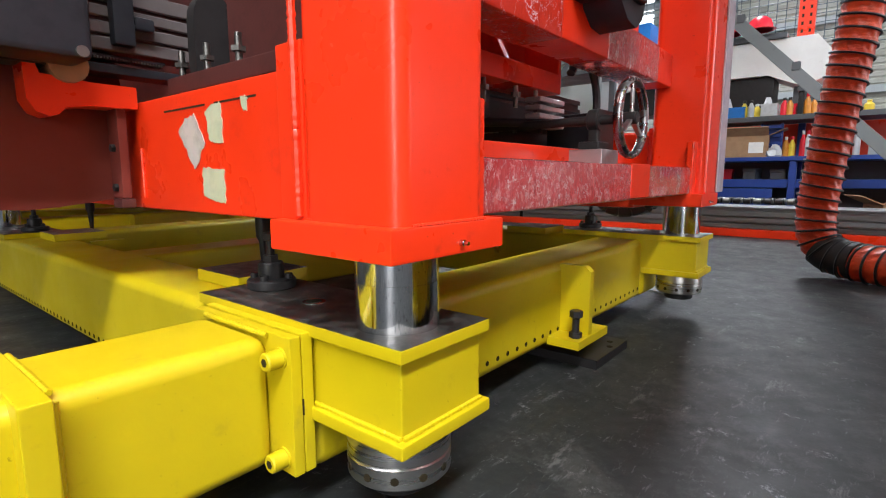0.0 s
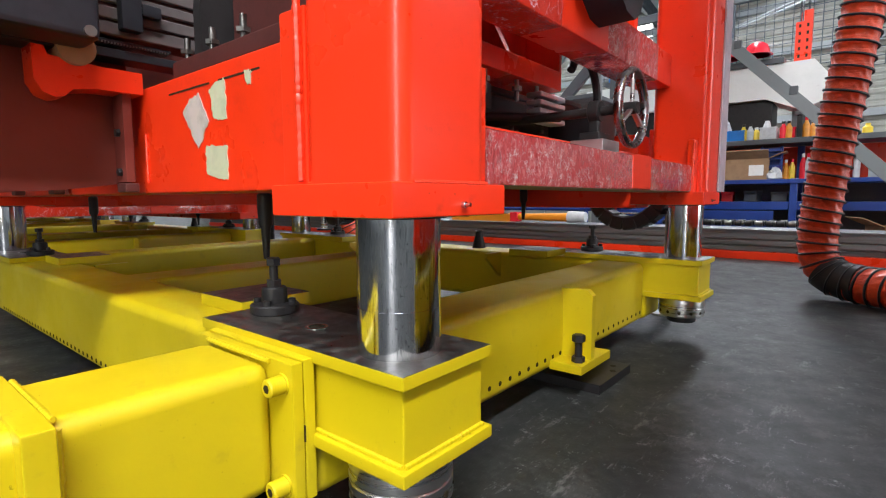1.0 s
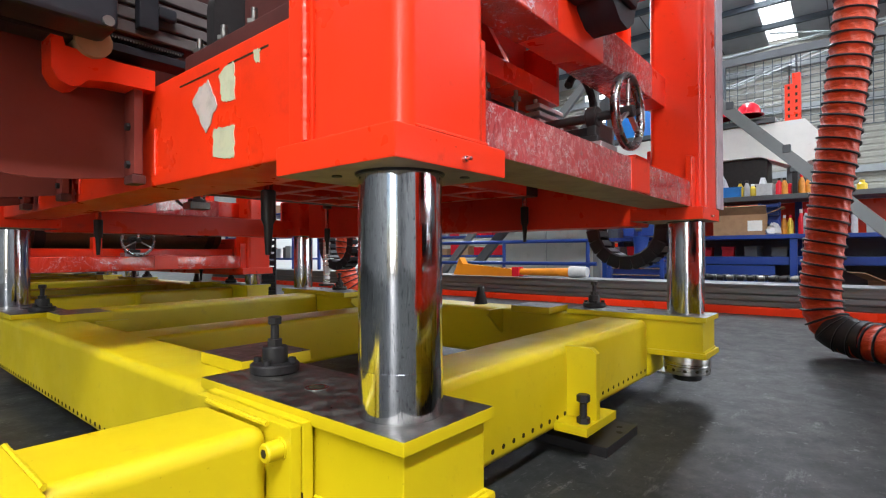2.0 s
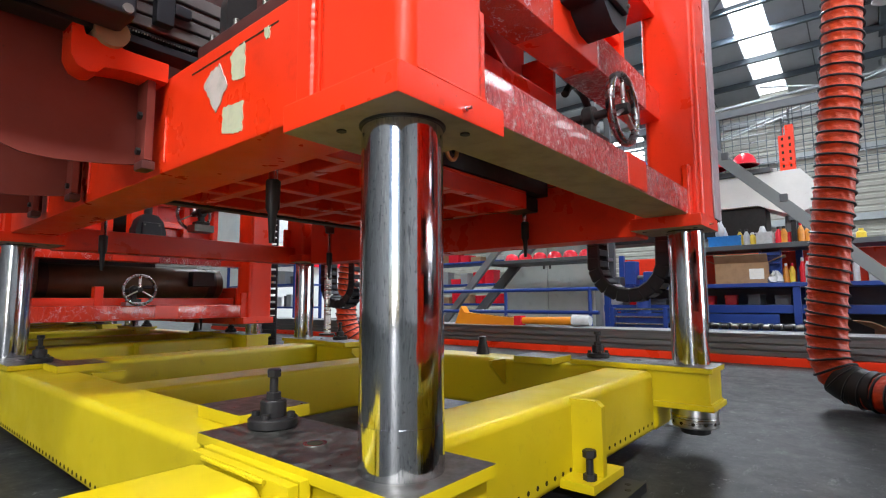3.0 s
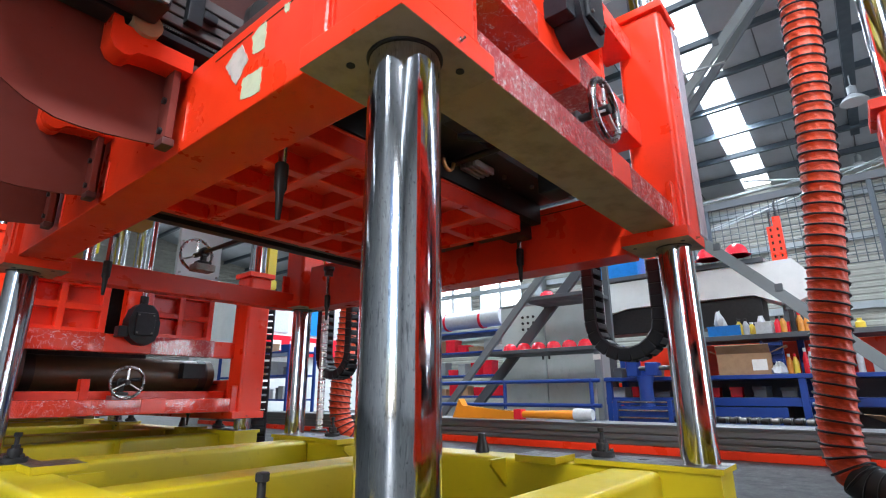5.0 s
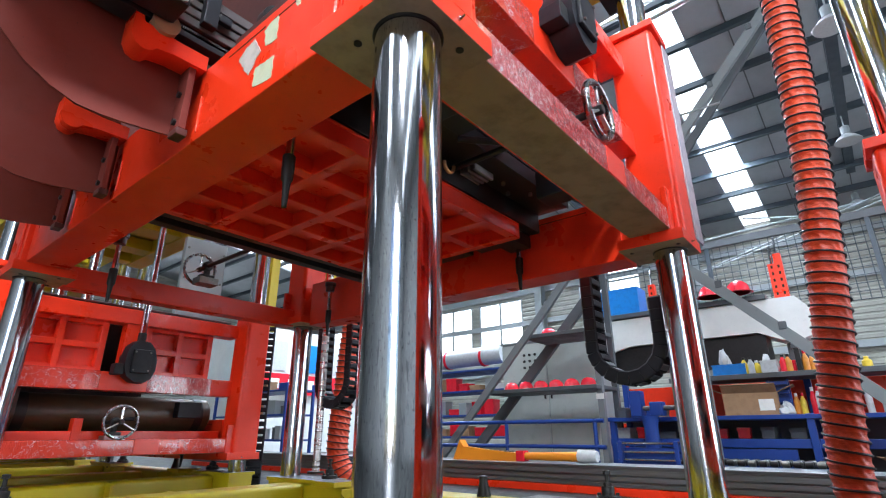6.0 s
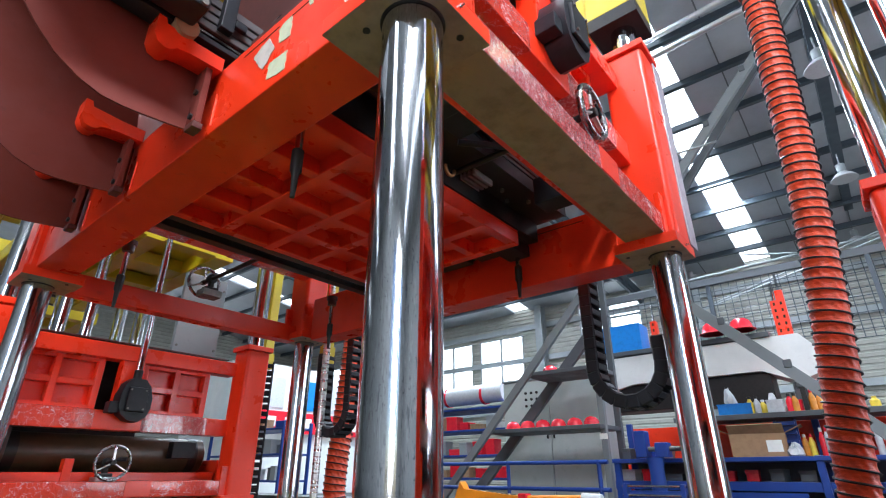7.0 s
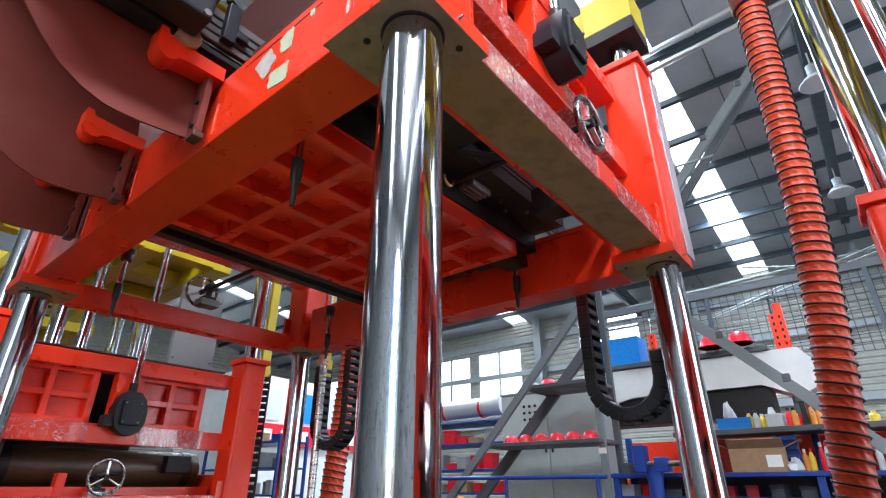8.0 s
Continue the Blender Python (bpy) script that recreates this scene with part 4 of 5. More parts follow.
def cladding(name, label, fixed, a0, a1, z0, z1, axis, openings=(), material=None):
    """Horizontally ribbed sheet wall, cut round its openings."""
    b = B()
    cuts = sorted({z0, z1, *[z for o in openings for z in o[2:]]})
    for za, zb in zip(cuts, cuts[1:]):
        holes = sorted((o[0], o[1]) for o in openings if o[2] < zb - 1e-6 and o[3] > za + 1e-6)
        runs, p = [], a0
        for h0, h1 in holes:
            runs.append((p, h0))
            p = h1
        runs.append((p, a1))
        for r0, r1 in runs:
            if r1 - r0 < 0.01:
                continue
            n = max(1, round((zb - za) / 0.16))
            prof = []
            for k in range(n):
                z = za + (zb - za) * k / n
                d = (zb - za) / n
                prof += [(0.0, z), (0.0, z + d * 0.55), (0.03, z + d * 0.68), (0.03, z + d * 0.88)]
            prof += [(0.0, zb), (0.12, zb), (0.12, za)]
            sgn = 1 if fixed > 3 else -1
            pts = [(fixed + sgn * u, z) for u, z in prof]
            if axis == "x":
                prism(b, [(x, z) for x, z in pts], "y", r0, r1)
            else:
                prism(b, [(y, z) for y, z in pts], "x", r0, r1)
    return solo(name, b, material or CLAD, label, "wall", kind="structure")


WINDOWS = [(9.6, 11.6, 3.4, 5.4), (12.0, 14.0, 3.4, 5.4), (5.0, 7.2, 4.9, 6.0), (16.5, 18.5, 3.4, 5.4), (19.0, 21.0, 3.4, 5.4)]
cladding("wall_far", "pale ribbed sheet wall with bright windows", X1, Y0, Y1, 0, 6.4, "x", WINDOWS)
# wall_behind and wall_side are unseen; their openings are added for fill lamps.
cladding("wall_behind", "grey ribbed sheet wall out of view, its opening added for a fill lamp", X0, Y0, Y1, 0, 6.4, "x", [(-6.8, -1.2, 0, 4.9)], DULL)
cladding("wall_end", "pale ribbed sheet wall with high windows", Y1, X0, X1, 0, 8.1, "y", [(2.5, 6.5, 2.6, 5.0), (7.5, 11.5, 2.6, 5.0)])
cladding("wall_side", "grey ribbed sheet wall out of view, its opening added for a fill lamp", Y0, X0, X1, 0, 8.1, "y", [(3.6, 9.0, 0, 4.7)], DULL)


def window(name, x, y0, y1, z0, z1, axis="x"):
    w = thing(name, "bright window in a grey steel frame", "window", "hall windows", (0, 0, 0), "structure")
    for k in range(3):
        y = y0 + (y1 - y0) * k / 2
        z = z0 + (z1 - z0) * k / 2
        a, c = (x, y, z0), (x, y, z1)
        d, e = (x, y0, z), (x, y1, z)
        if axis == "y":
            a, c, d, e = [(p[1], p[0], p[2]) for p in (a, c, d, e)]
        part("window_frame", bar(B(), a, c, 0.07, 0.07), GREY, w)
        part("window_frame", bar(B(), d, e, 0.065, 0.065), GREY, w)
    return w


for i, (a, b_, c, d) in enumerate(WINDOWS):
    window("window_%d" % (i + 1), X1 + 0.04, a, b_, c, d)
window("window_6", Y1 + 0.04, 2.5, 6.5, 2.6, 5.0, "y")
window("window_7", Y1 + 0.04, 7.5, 11.5, 2.6, 5.0, "y")
b = box(B(), X1 + 1.4, X1 + 1.45, Y0, Y1, 0, 7)
solo("backdrop", b, DAY, "bright overcast daylight outside the windows", "backdrop", kind="structure")
solo("backdrop", box(B(), X0, X1, Y1 + 1.4, Y1 + 1.45, 0, 7), DAY, "bright overcast daylight outside the windows", "backdrop", kind="structure")

# roof: sheets with long roof lights, purlins, rafters
STRIPS = [(-7.35, -6.65), (1.0, 1.68), (9.15, 9.85), (17.2, 17.9)]
ys = [Y0] + [y for s in STRIPS for y in s] + [Y1]
bm = B()
for a, c in zip(ys[0::2], ys[1::2]):
    for x0, x1 in ((X0, 4.0), (4.0, X1)):
        prism(bm, [(x0, roof_z(x0)), (x1, roof_z(x1)), (x1, roof_z(x1) + 0.08), (x0, roof_z(x0) + 0.08)], "y", a, c)
solo("ceiling", bm, ROOF, "pale grey sheet roof with long roof lights", "ceiling", kind="structure")
# Only the y 1.0 strip beyond x 4 is known; the others are added.
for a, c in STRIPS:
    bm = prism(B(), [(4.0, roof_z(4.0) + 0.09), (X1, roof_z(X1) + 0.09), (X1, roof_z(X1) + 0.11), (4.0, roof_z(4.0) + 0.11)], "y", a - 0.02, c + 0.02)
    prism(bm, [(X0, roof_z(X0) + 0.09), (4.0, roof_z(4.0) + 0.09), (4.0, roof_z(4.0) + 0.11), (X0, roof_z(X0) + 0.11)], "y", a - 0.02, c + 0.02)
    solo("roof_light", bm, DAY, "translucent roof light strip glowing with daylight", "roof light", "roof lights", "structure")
x = 5.0
while x < X1:
    z = roof_z(x)
    bm = B()
    box(bm, x - 0.03, x + 0.03, Y0, Y1, z - 0.15, z - 0.01)
    box(bm, x - 0.07, x + 0.03, Y0, Y1, z - 0.165, z - 0.148)
    solo("purlin", bm, BEAM, "dark blue-grey steel purlin under the roof", "purlin", "purlins", "structure")
    x += 1.15
# Dark strips paint the shadow line of each sheet overlap.
SEAM = plain("seam_shadow", (0.13, 0.14, 0.15), 0.6)
for y in (-5.5, -3.2, -1.0, 0.3, 2.8, 4.2, 6.0):
    bm = prism(B(), [(4.2, roof_z(4.2) - 0.012), (X1, roof_z(X1) - 0.012), (X1, roof_z(X1) - 0.002), (4.2, roof_z(4.2) - 0.002)], "y", y - 0.012, y + 0.012)
    solo("roof_seam", bm, SEAM, "dark overlap seam of the roof sheets", "roof seam", "roof seams", "structure")
for y in (-4.4, 4.9, 14.0):
    bm = B()
    bar(bm, (4.0, y, roof_z(4.0) - 0.35), (X1, y, roof_z(X1) - 0.35), 0.16, 0.28)
    bar(bm, (4.0, y, roof_z(4.0) - 0.9), (X1, y, roof_z(X1) - 0.55), 0.09, 0.09)
    n = 9
    for k in range(n):
        xa, xb = 4.0 + (X1 - 4.0) * k / n, 4.0 + (X1 - 4.0) * (k + 1) / n
        bar(bm, (xa, y, roof_z(xa) - 0.85), (xb, y, roof_z(xb) - 0.4), 0.05, 0.05)
    solo("roof_truss", bm, BEAM, "dark blue-grey lattice roof truss", "roof truss", "roof trusses", "structure")
# cable tray with high-bay lamps
bm = box(B(), 4.5, X1, -1.12, -0.94, 6.55, 6.62)
bar(bm, (4.5, -1.12, 6.66), (X1, -1.12, 6.66), 0.015, 0.08)
bar(bm, (4.5, -0.94, 6.66), (X1, -0.94, 6.66), 0.015, 0.08)
solo("cable_tray", bm, BEAM, "dark steel cable tray carrying the hall lamps", "cable tray", kind="structure")


def bay_lamp(x, y, z):
    ob = thing("high_bay_lamp", "pale bell-shaped hall lamp under the cable tray", "lamp", "hall lamps", (x, y, z))
    part("shade", lathe(B(), [(0.23, 0.0), (0.235, 0.01), (0.16, 0.10), (0.08, 0.16), (0.06, 0.17)], 28), PALE, ob)
    part("gear_case", lathe(B(), [(0.075, 0.165), (0.08, 0.18), (0.08, 0.34), (0.03, 0.37)], 20), GREY, ob)
    part("hanger", rod(B(), (0, 0, 0.36), (0, 0, 0.62), 0.012, 8), GREY, ob)
    return ob


for x in (7.6, 11.6, 15.6):
    bay_lamp(x, -1.0, 5.95)
# horizontal wall rails, steel columns and sagging ties at the far wall
for z in (2.6, 4.4, 5.6):
    solo("wall_rail", box(B(), X1 - 0.16, X1 - 0.03, Y0, Y1, z - 0.09, z + 0.09), GREY, "grey steel rail across the wall", "wall rail", "wall rails", "structure")
for y in (-7.0, -2.0, 3.2, 8.6, 14.6):
    bm = B()
    box(bm, X1 - 0.5, X1 - 0.17, y - 0.015, y + 0.015, 0, 6.3)
    box(bm, X1 - 0.5, X1 - 0.48, y - 0.14, y + 0.14, 0, 6.3)
    box(bm, X1 - 0.19, X1 - 0.165, y - 0.14, y + 0.14, 0, 6.3)
    solo("steel_column", bm, GREY, "grey rolled steel column at the wall", "steel column", "wall columns", "structure")
for p0, p1, r in (((14.5, 6, 5.4), (14.5, -4, 5.75), 0.04), ((14.0, 3.0, 4.4), (14.0, -3.0, 6.0), 0.025), ((14.2, -2.5, 4.9), (14.2, 1.4, 5.8), 0.025), ((13.0, 3.2, 4.0), (13.0, -3.5, 5.6), 0.02), ((4.6, 8.0, 3.9), (4.6, 0.2, 3.55), 0.012)):
    solo("pipe_run", rod(B(), p0, p1, r, 10), GREY, "thin grey pipe crossing the hall", "pipe", "pipes", "structure")

# ---- machines, benches and goods behind the presses ----
bm = B()
box(bm, 4.17, 4.60, -6.0, 9.0, 0.0, 0.062, 0.004)
rail = thing("machine_track", "aluminium machine track on a red painted base", "machine track")
part("track_base", bm, RED, rail, "red painted steel base")
for z0, z1, d in ((0.066, 0.10, 0.015), (0.10, 0.112, 0.03), (0.112, 0.15, 0.01), (0.15, 0.16, 0.03), (0.16, 0.205, 0.006), (0.205, 0.222, 0.0)):
    part("track_profile", box(B(), 4.17 + d, 4.58, -6.0, 9.0, z0, z1, 0.002, 1), DARK_ALU, rail)
part("track_lip", box(B(), 4.16, 4.58, -6.0, 9.0, 0.2225, 0.234, 0.001, 1), DARK_ALU, rail)


def posts_shelf(name, label, x0, x1, y0, y1, levels, top, material, group=""):
    ob = thing(name, label, "shelf", group)
    for x in (x0, x1):
        for y in (y0, y1):
            part("post", box(B(), x - 0.025, x + 0.025, y - 0.025, y + 0.025, 0, top, 0.003, 1), material, ob)
    for z in levels:
        part("shelf_board", box(B(), x0 - 0.02, x1 + 0.02, y0 - 0.02, y1 + 0.02, z - 0.035, z, 0.003, 1), material, ob)
    return ob


rk = thing("storage_rack", "dark grey steel rack with sloping braces carrying red helmets", "shelf")
for x in (5.40, 5.85):
    part("post", box(B(), x - 0.03, x + 0.03, 2.03, 2.10, 0, 2.9, 0.003, 1), DARK_GREY if x > 5.5 else STRUT_GREY, rk)
for z, y1 in ((1.015, 3.60), (1.66, 2.95)):
    part("shelf_board", box(B(), 5.24, 5.88, 2.04, y1, z - 0.045, z, 0.003, 1), DARK_GREY, rk)
part("brace", bar(B(), (5.2, 4.45, 0.0), (5.2, 1.98, 2.58), 0.05, 0.09, 0.003), STRUT_GREY, rk, "grey sloping flat bar")
part("brace", bar(B(), (5.86, 4.45, 0.0), (5.86, 2.06, 2.42), 0.06, 0.13, 0.003), DARK_GREY, rk)
part("tie_plate", box(B(), 5.17, 5.44, 2.0, 2.09, 2.50, 2.58, 0.003), STRUT_GREY, rk)
part("label_plate", box(B(), 5.362, 5.368, 2.02, 2.11, 0.86, 0.92), PAPER, rk)


def helmet(x, y, z, s=1.0):
    ob = thing("safety_helmet", "glossy red safety helmet on the rack", "helmet", "red helmets", (x, y, z))
    prof = [(0.105, 0.0), (0.10, 0.02), (0.095, 0.05), (0.08, 0.085), (0.05, 0.11), (0.01, 0.118)]
    b = lathe(B(), [(r * s, h * s) for r, h in prof], 22)
    part("shell", b, RED_PLASTIC, ob)
    part("brim", lathe(B(), [(0.12 * s, 0.0), (0.125 * s, 0.004), (0.10 * s, 0.014)], 22, pose(-0.012, 0, 0)), RED_PLASTIC, ob)
    b = sweep(B(), [(0.098 * s * math.cos(a), 0.006, 0.004 + 0.112 * s * math.sin(a)) for a in (math.pi * k / 12 for k in range(13))], 0.007 * s, 6)
    part("ridge", b, RED_PLASTIC, ob)
    return ob


rng = random.Random(7)
for k in range(6):
    helmet(5.55, 2.27 + 0.215 * k, 1.015, 0.95)
helmet(5.55, 2.75, 1.66, 1.0)
helmet(6.85, 1.05, 2.16, 1.35)
helmet(6.85, 0.72, 2.16, 1.35)


def cabinet(x, y0, y1, z):
    ob = thing("control_cabinet", "pale grey double-door electrical cabinet on the floor", "cabinet", "", (x, y0, 0))
    w = y1 - y0
    part("body", box(B(), 0.0, 0.5, 0, w, 0.0, z, 0.006), GREY, ob)
    for k in range(2):
        d = part("door", box(B(), -0.022, -0.001, 0.01 + k * w / 2, w / 2 - 0.006 + k * w / 2, 0.10, z - 0.02, 0.004), CABINET, ob)
        part("handle", box(B(), -0.045, -0.0225, w / 2 - 0.05 + 0.1 * k - 0.012, w / 2 - 0.05 + 0.1 * k + 0.012, 0.95, 1.10, 0.004), BLACK, d)
        if k:
            for i in range(3):
                for j in range(3):
                    part("push_button", rod(B(), (-0.022, w * 0.62 + 0.09 * i, 1.40 + 0.09 * j), (-0.036, w * 0.62 + 0.09 * i, 1.40 + 0.09 * j), 0.02, 12), BLACK, d)
    part("cabinet_top", box(B(), -0.03, 0.52, -0.02, w + 0.02, z, z + 0.03, 0.004), GREY, ob)
    return ob


CABINET = paint("light_grey_enamel", (0.46, 0.51, 0.49), (0.24, 0.26, 0.26), 0.32)
cabinet(6.3, 2.45, 3.95, 1.76)

# orange hand tool with a wrapped handle lying on the track
ot = thing("orange_pallet_fork", "orange steel arm wrapped in film lying on the track", "steel arm", "", (4.36, 0, 0.234))
part("arm", prism(B(), [(3.36, 0.0), (3.27, 0.20), (3.22, 0.13), (2.55, 0.075), (2.55, 0.0)], "x", -0.05, 0.05), ORANGE, ot)
for k in range(9):
    y = 3.12 - 0.06 * k
    part("tooth", box(B(), -0.03, 0.03, y - 0.015, y + 0.015, 0.085 - 0.003 * k, 0.125 - 0.004 * k, 0.004, 1), STEEL, ot)
part("red_collar", box(B(), -0.055, 0.055, 2.47, 2.56, 0.0, 0.10, 0.01), RED_PLASTIC, ot)
part("wrapped_handle", rod(B(), (0, 2.48, 0.05), (0, 1.86, 0.055), 0.035, 14, 0.045), ORANGE, ot)
part("film_end", rod(B(), (0, 1.90, 0.06), (0, 1.72, 0.06), 0.06, 12, 0.05), PALE, ot)

# blue work bench with roller table in front
bench = thing("work_bench", "blue steel work bench with crowded shelves", "work bench")
for y in (-1.2, 0.15, 1.25, 2.0):
    for x in (5.5, 6.0):
        part("bench_leg", box(B(), x - 0.03, x + 0.03, y - 0.03, y + 0.03, 0, 1.05 if x > 5.8 else 0.66, 0.003, 1), BLUE, bench)
part("bench_top", box(B(), 5.45, 6.05, -1.3, 2.05, 0.615, 0.655, 0.004), BLUE, bench)
part("lower_shelf", box(B(), 5.50, 6.05, -1.3, 2.05, 0.36, 0.44, 0.004), BLUE, bench)
part("upper_shelf", box(B(), 5.55, 6.05, -1.3, 1.35, 1.00, 1.05, 0.004), DARK_GREY, bench, "dark grey upper shelf")
part("back_panel", box(B(), 6.055, 6.08, -1.3, 2.05, 0.66, 1.0, 0.003), RED, bench, "red back panel")
# Dark sheet added to keep the space under the bench top dark.
part('rear_sheet', box(B(), 6.09, 6.10, -1.3, 2.05, 0.02, 0.62), DARK_GREY, bench)
for y0, y1 in ((1.35, 2.0), (0.3, 1.1)):
    part("drawer_front", box(B(), 5.475, 5.495, y0, y1, 0.10, 0.35, 0.004), BLUE, bench)

roll = thing("roller_conveyor", "row of small steel transfer rollers on a low frame", "roller conveyor")
part("roller_frame", box(B(), 4.95, 5.35, 0.05, 1.25, 0.16, 0.20, 0.004), DARK_GREY, roll)
for y in (0.1, 1.2):
    part("frame_leg", box(B(), 5.0, 5.3, y - 0.02, y + 0.02, 0.0, 0.16), DARK_GREY, roll)
for k in range(14):
    for j in range(3):
        y, x = 0.10 + 0.083 * k, 5.0 + 0.12 * j
        part("roller", rod(B(), (x, y - 0.028, 0.245), (x, y + 0.028, 0.245), 0.026, 12, None, 0.004), STEEL if (k + j) % 3 == 0 else BLACK, roll)


def carton(x, y, z, w, d, h, rz, flap=True):
    ob = thing("cardboard_box", "open brown cardboard box on the bench", "cardboard box", "cardboard boxes", (x, y, z))
    ob.rotation_euler = (0, 0, radians(rz))
    b = B()
    t = 0.006
    box(b, -d / 2, d / 2, -w / 2, w / 2, 0, t)
    for s in (-1, 1):
        box(b, s * d / 2 - t / 2, s * d / 2 + t / 2, -w / 2, w / 2, 0, h)
        box(b, -d / 2, d / 2, s * w / 2 - t / 2, s * w / 2 + t / 2, 0, h)
    part("carton_body", b, CARD, ob)
    if flap:
        for s in (-1, 1):
            part("flap", box(B(), -d / 2, d / 2, 0, 0.16, -0.003, 0.003, 0, 2, pose(0, s * w / 2, h, 25 if s > 0 else 155, 0, 0)), CARD, ob)
        part("flap", box(B(), -0.003, 0.003, -w / 2, w / 2, 0, 0.12, 0, 2, pose(-d / 2, 0, h, 0, -50, 0)), CARD, ob)
    part("paper_label", box(B(), -d / 2 - 0.006, -d / 2 - 0.0035, -w * 0.42, -w * 0.15, h * 0.2, h * 0.7), PAPER, ob)
    return ob


carton(5.70, 0.62, 0.655, 0.47, 0.32, 0.21, 4)
carton(5.0, -0.62, 0.0, 0.35, 0.35, 0.25, 20)
carton(5.35, -1.05, 0.0, 0.42, 0.40, 0.48, -4, False)


def tray(x, y, z, w, d, h, material, label):
    ob = thing("storage_tray", label, "storage tray", "plastic trays", (x, y, z))
    b = B()
    box(b, -d / 2, d / 2, -w / 2, w / 2, 0, 0.006)
    for s in (-1, 1):
        box(b, s * d / 2 - 0.004, s * d / 2 + 0.004, -w / 2, w / 2, 0, h)
        box(b, -d / 2, d / 2, s * w / 2 - 0.004, s * w / 2 + 0.004, 0, h)
    part("tray_body", b, material, ob)
    part("tray_rim", box(B(), -d / 2 - 0.01, -d / 2 + 0.006, -w / 2 - 0.01, w / 2 + 0.01, h - 0.012, h), material, ob)
    b = lathe(B(), [(0.05, 0), (0.055, 0.05), (0.035, 0.12), (0.02, 0.17)], 9, pose(0, 0.02, 0.02))
    part("bag", b, PALE, ob, "crumpled clear plastic bag")
    return ob


tray(5.74, 0.76, 1.05, 0.30, 0.24, 0.11, BLUE_PLASTIC, "bright blue plastic tray with a clear bag")
tray(7.15, 2.30, 2.12, 0.55, 0.35, 0.40, BLUE_PLASTIC, "large blue plastic crate on the white machine")


def bottle(x, y, z, r, h, material, cap, label):
    ob = thing("bottle", label, "bottle", "bench bottles", (x, y, z))
    part("bottle_body", lathe(B(), [(r * 0.95, 0), (r, 0.008), (r, h * 0.62), (r * 0.45, h * 0.82), (r * 0.4, h * 0.88)], 16), material, ob)
    part("cap", lathe(B(), [(r * 0.5, h * 0.86), (r * 0.5, h), (r * 0.42, h * 1.01)], 12), cap, ob)
    return ob


AMBER = plain("amber_plastic", (0.65, 0.25, 0.03), 0.3, 25, 0.7)
YELLOW_PLASTIC = plain("yellow_plastic", (0.80, 0.58, 0.05), 0.35, 25, 0.8)
for x, y, z, r, h, m, c, l in ((5.75, 0.52, 1.05, 0.035, 0.14, YELLOW_PLASTIC, PALE, "yellow bottle on the upper shelf"), (5.72, 0.10, 1.05, 0.03, 0.20, AMBER, RED_PLASTIC, "amber bottle on the upper shelf"),
                               (5.75, 0.05, 1.05, 0.028, 0.17, AMBER, BLACK, "amber bottle on the upper shelf"), (5.72, -0.36, 1.05, 0.04, 0.10, YELLOW_PLASTIC, YELLOW_PLASTIC, "yellow round tub on the upper shelf"),
                               (5.80, 0.02, 0.655, 0.035, 0.22, AMBER, PALE, "amber bottle on the bench"), (5.82, -0.06, 0.655, 0.03, 0.26, PALE, BLUE_PLASTIC, "white bottle with a blue cap on the bench"),
                               (5.80, -0.22, 0.655, 0.028, 0.28, RED_PLASTIC, BLUE_PLASTIC, "red bottle with a blue cap on the bench"), (5.80, -0.30, 0.655, 0.028, 0.28, PALE, RED_PLASTIC, "white bottle with a red cap on the bench")):
    bottle(x, y, z, r, h, m, c, l)


def crumpled_bag(x, y, z, w, h, label):
    """A slack clear bag: a lump with folded sides."""
    rg = random.Random(int(1000 * y) + 5)
    bm = lathe(B(), [(w * 0.42, 0), (w * 0.52, h * 0.2), (w * 0.46, h * 0.5), (w * 0.26, h * 0.8), (w * 0.10, h)], 14)
    for v in bm.verts:
        if v.co.z > 0:
            v.co += Vector([rg.uniform(-0.12, 0.12) * w for _ in range(3)])
    return solo("plastic_bag", bm, PALE, label, "plastic bag", "plastic bags", at=(x, y, z))


def step_stand(x, y, z, w, h):
    """A small blue steel rack with open rungs."""
    ob = thing("bench_rack", "small blue steel rack standing on the bench", "rack", "", (x, y, z))
    for k in (-1, 1):
        part("upright", box(B(), -0.012, 0.012, k * w / 2 - 0.012, k * w / 2 + 0.012, 0, h, 0.002, 1), BLUE, ob)
    for k in range(4):
        part("rung", box(B(), -0.05, 0.012, -w / 2, w / 2, 0.03 + k * h / 4, 0.06 + k * h / 4, 0.002, 1), BLUE, ob)
    part("back_sheet", box(B(), 0.013, 0.02, -w / 2, w / 2, 0.05, h - 0.01), BLUE, ob)
    return ob


step_stand(5.66, 0.365, 0.655, 0.17, 0.33)
crumpled_bag(5.60, 0.33, 0.655, 0.15, 0.11, "crumpled clear plastic bag on the bench")
crumpled_bag(5.66, 0.80, 1.16, 0.10, 0.16, "clear plastic bag sticking out of the tray")
for y, m, c, l in ((0.235, AMBER, PALE, "orange bottle on the bench"), (0.185, YELLOW_PLASTIC, RED_PLASTIC, "yellow bottle on the bench"), (0.10, RED_PLASTIC, PALE, "red tube with a white cap on the bench"), (0.06, PALE, RED_PLASTIC, "white tube with a red cap on the bench"), (0.02, RED_PLASTIC, BLUE_PLASTIC, "red tube with a blue cap on the bench")):
    bottle(5.62, y, 0.655, 0.026, 0.24 if y < 0.15 else 0.19, m, c, l)
tray(5.68, 0.40, 1.05, 0.13, 0.16, 0.12, PALE, "pale grey open bin on the upper shelf")
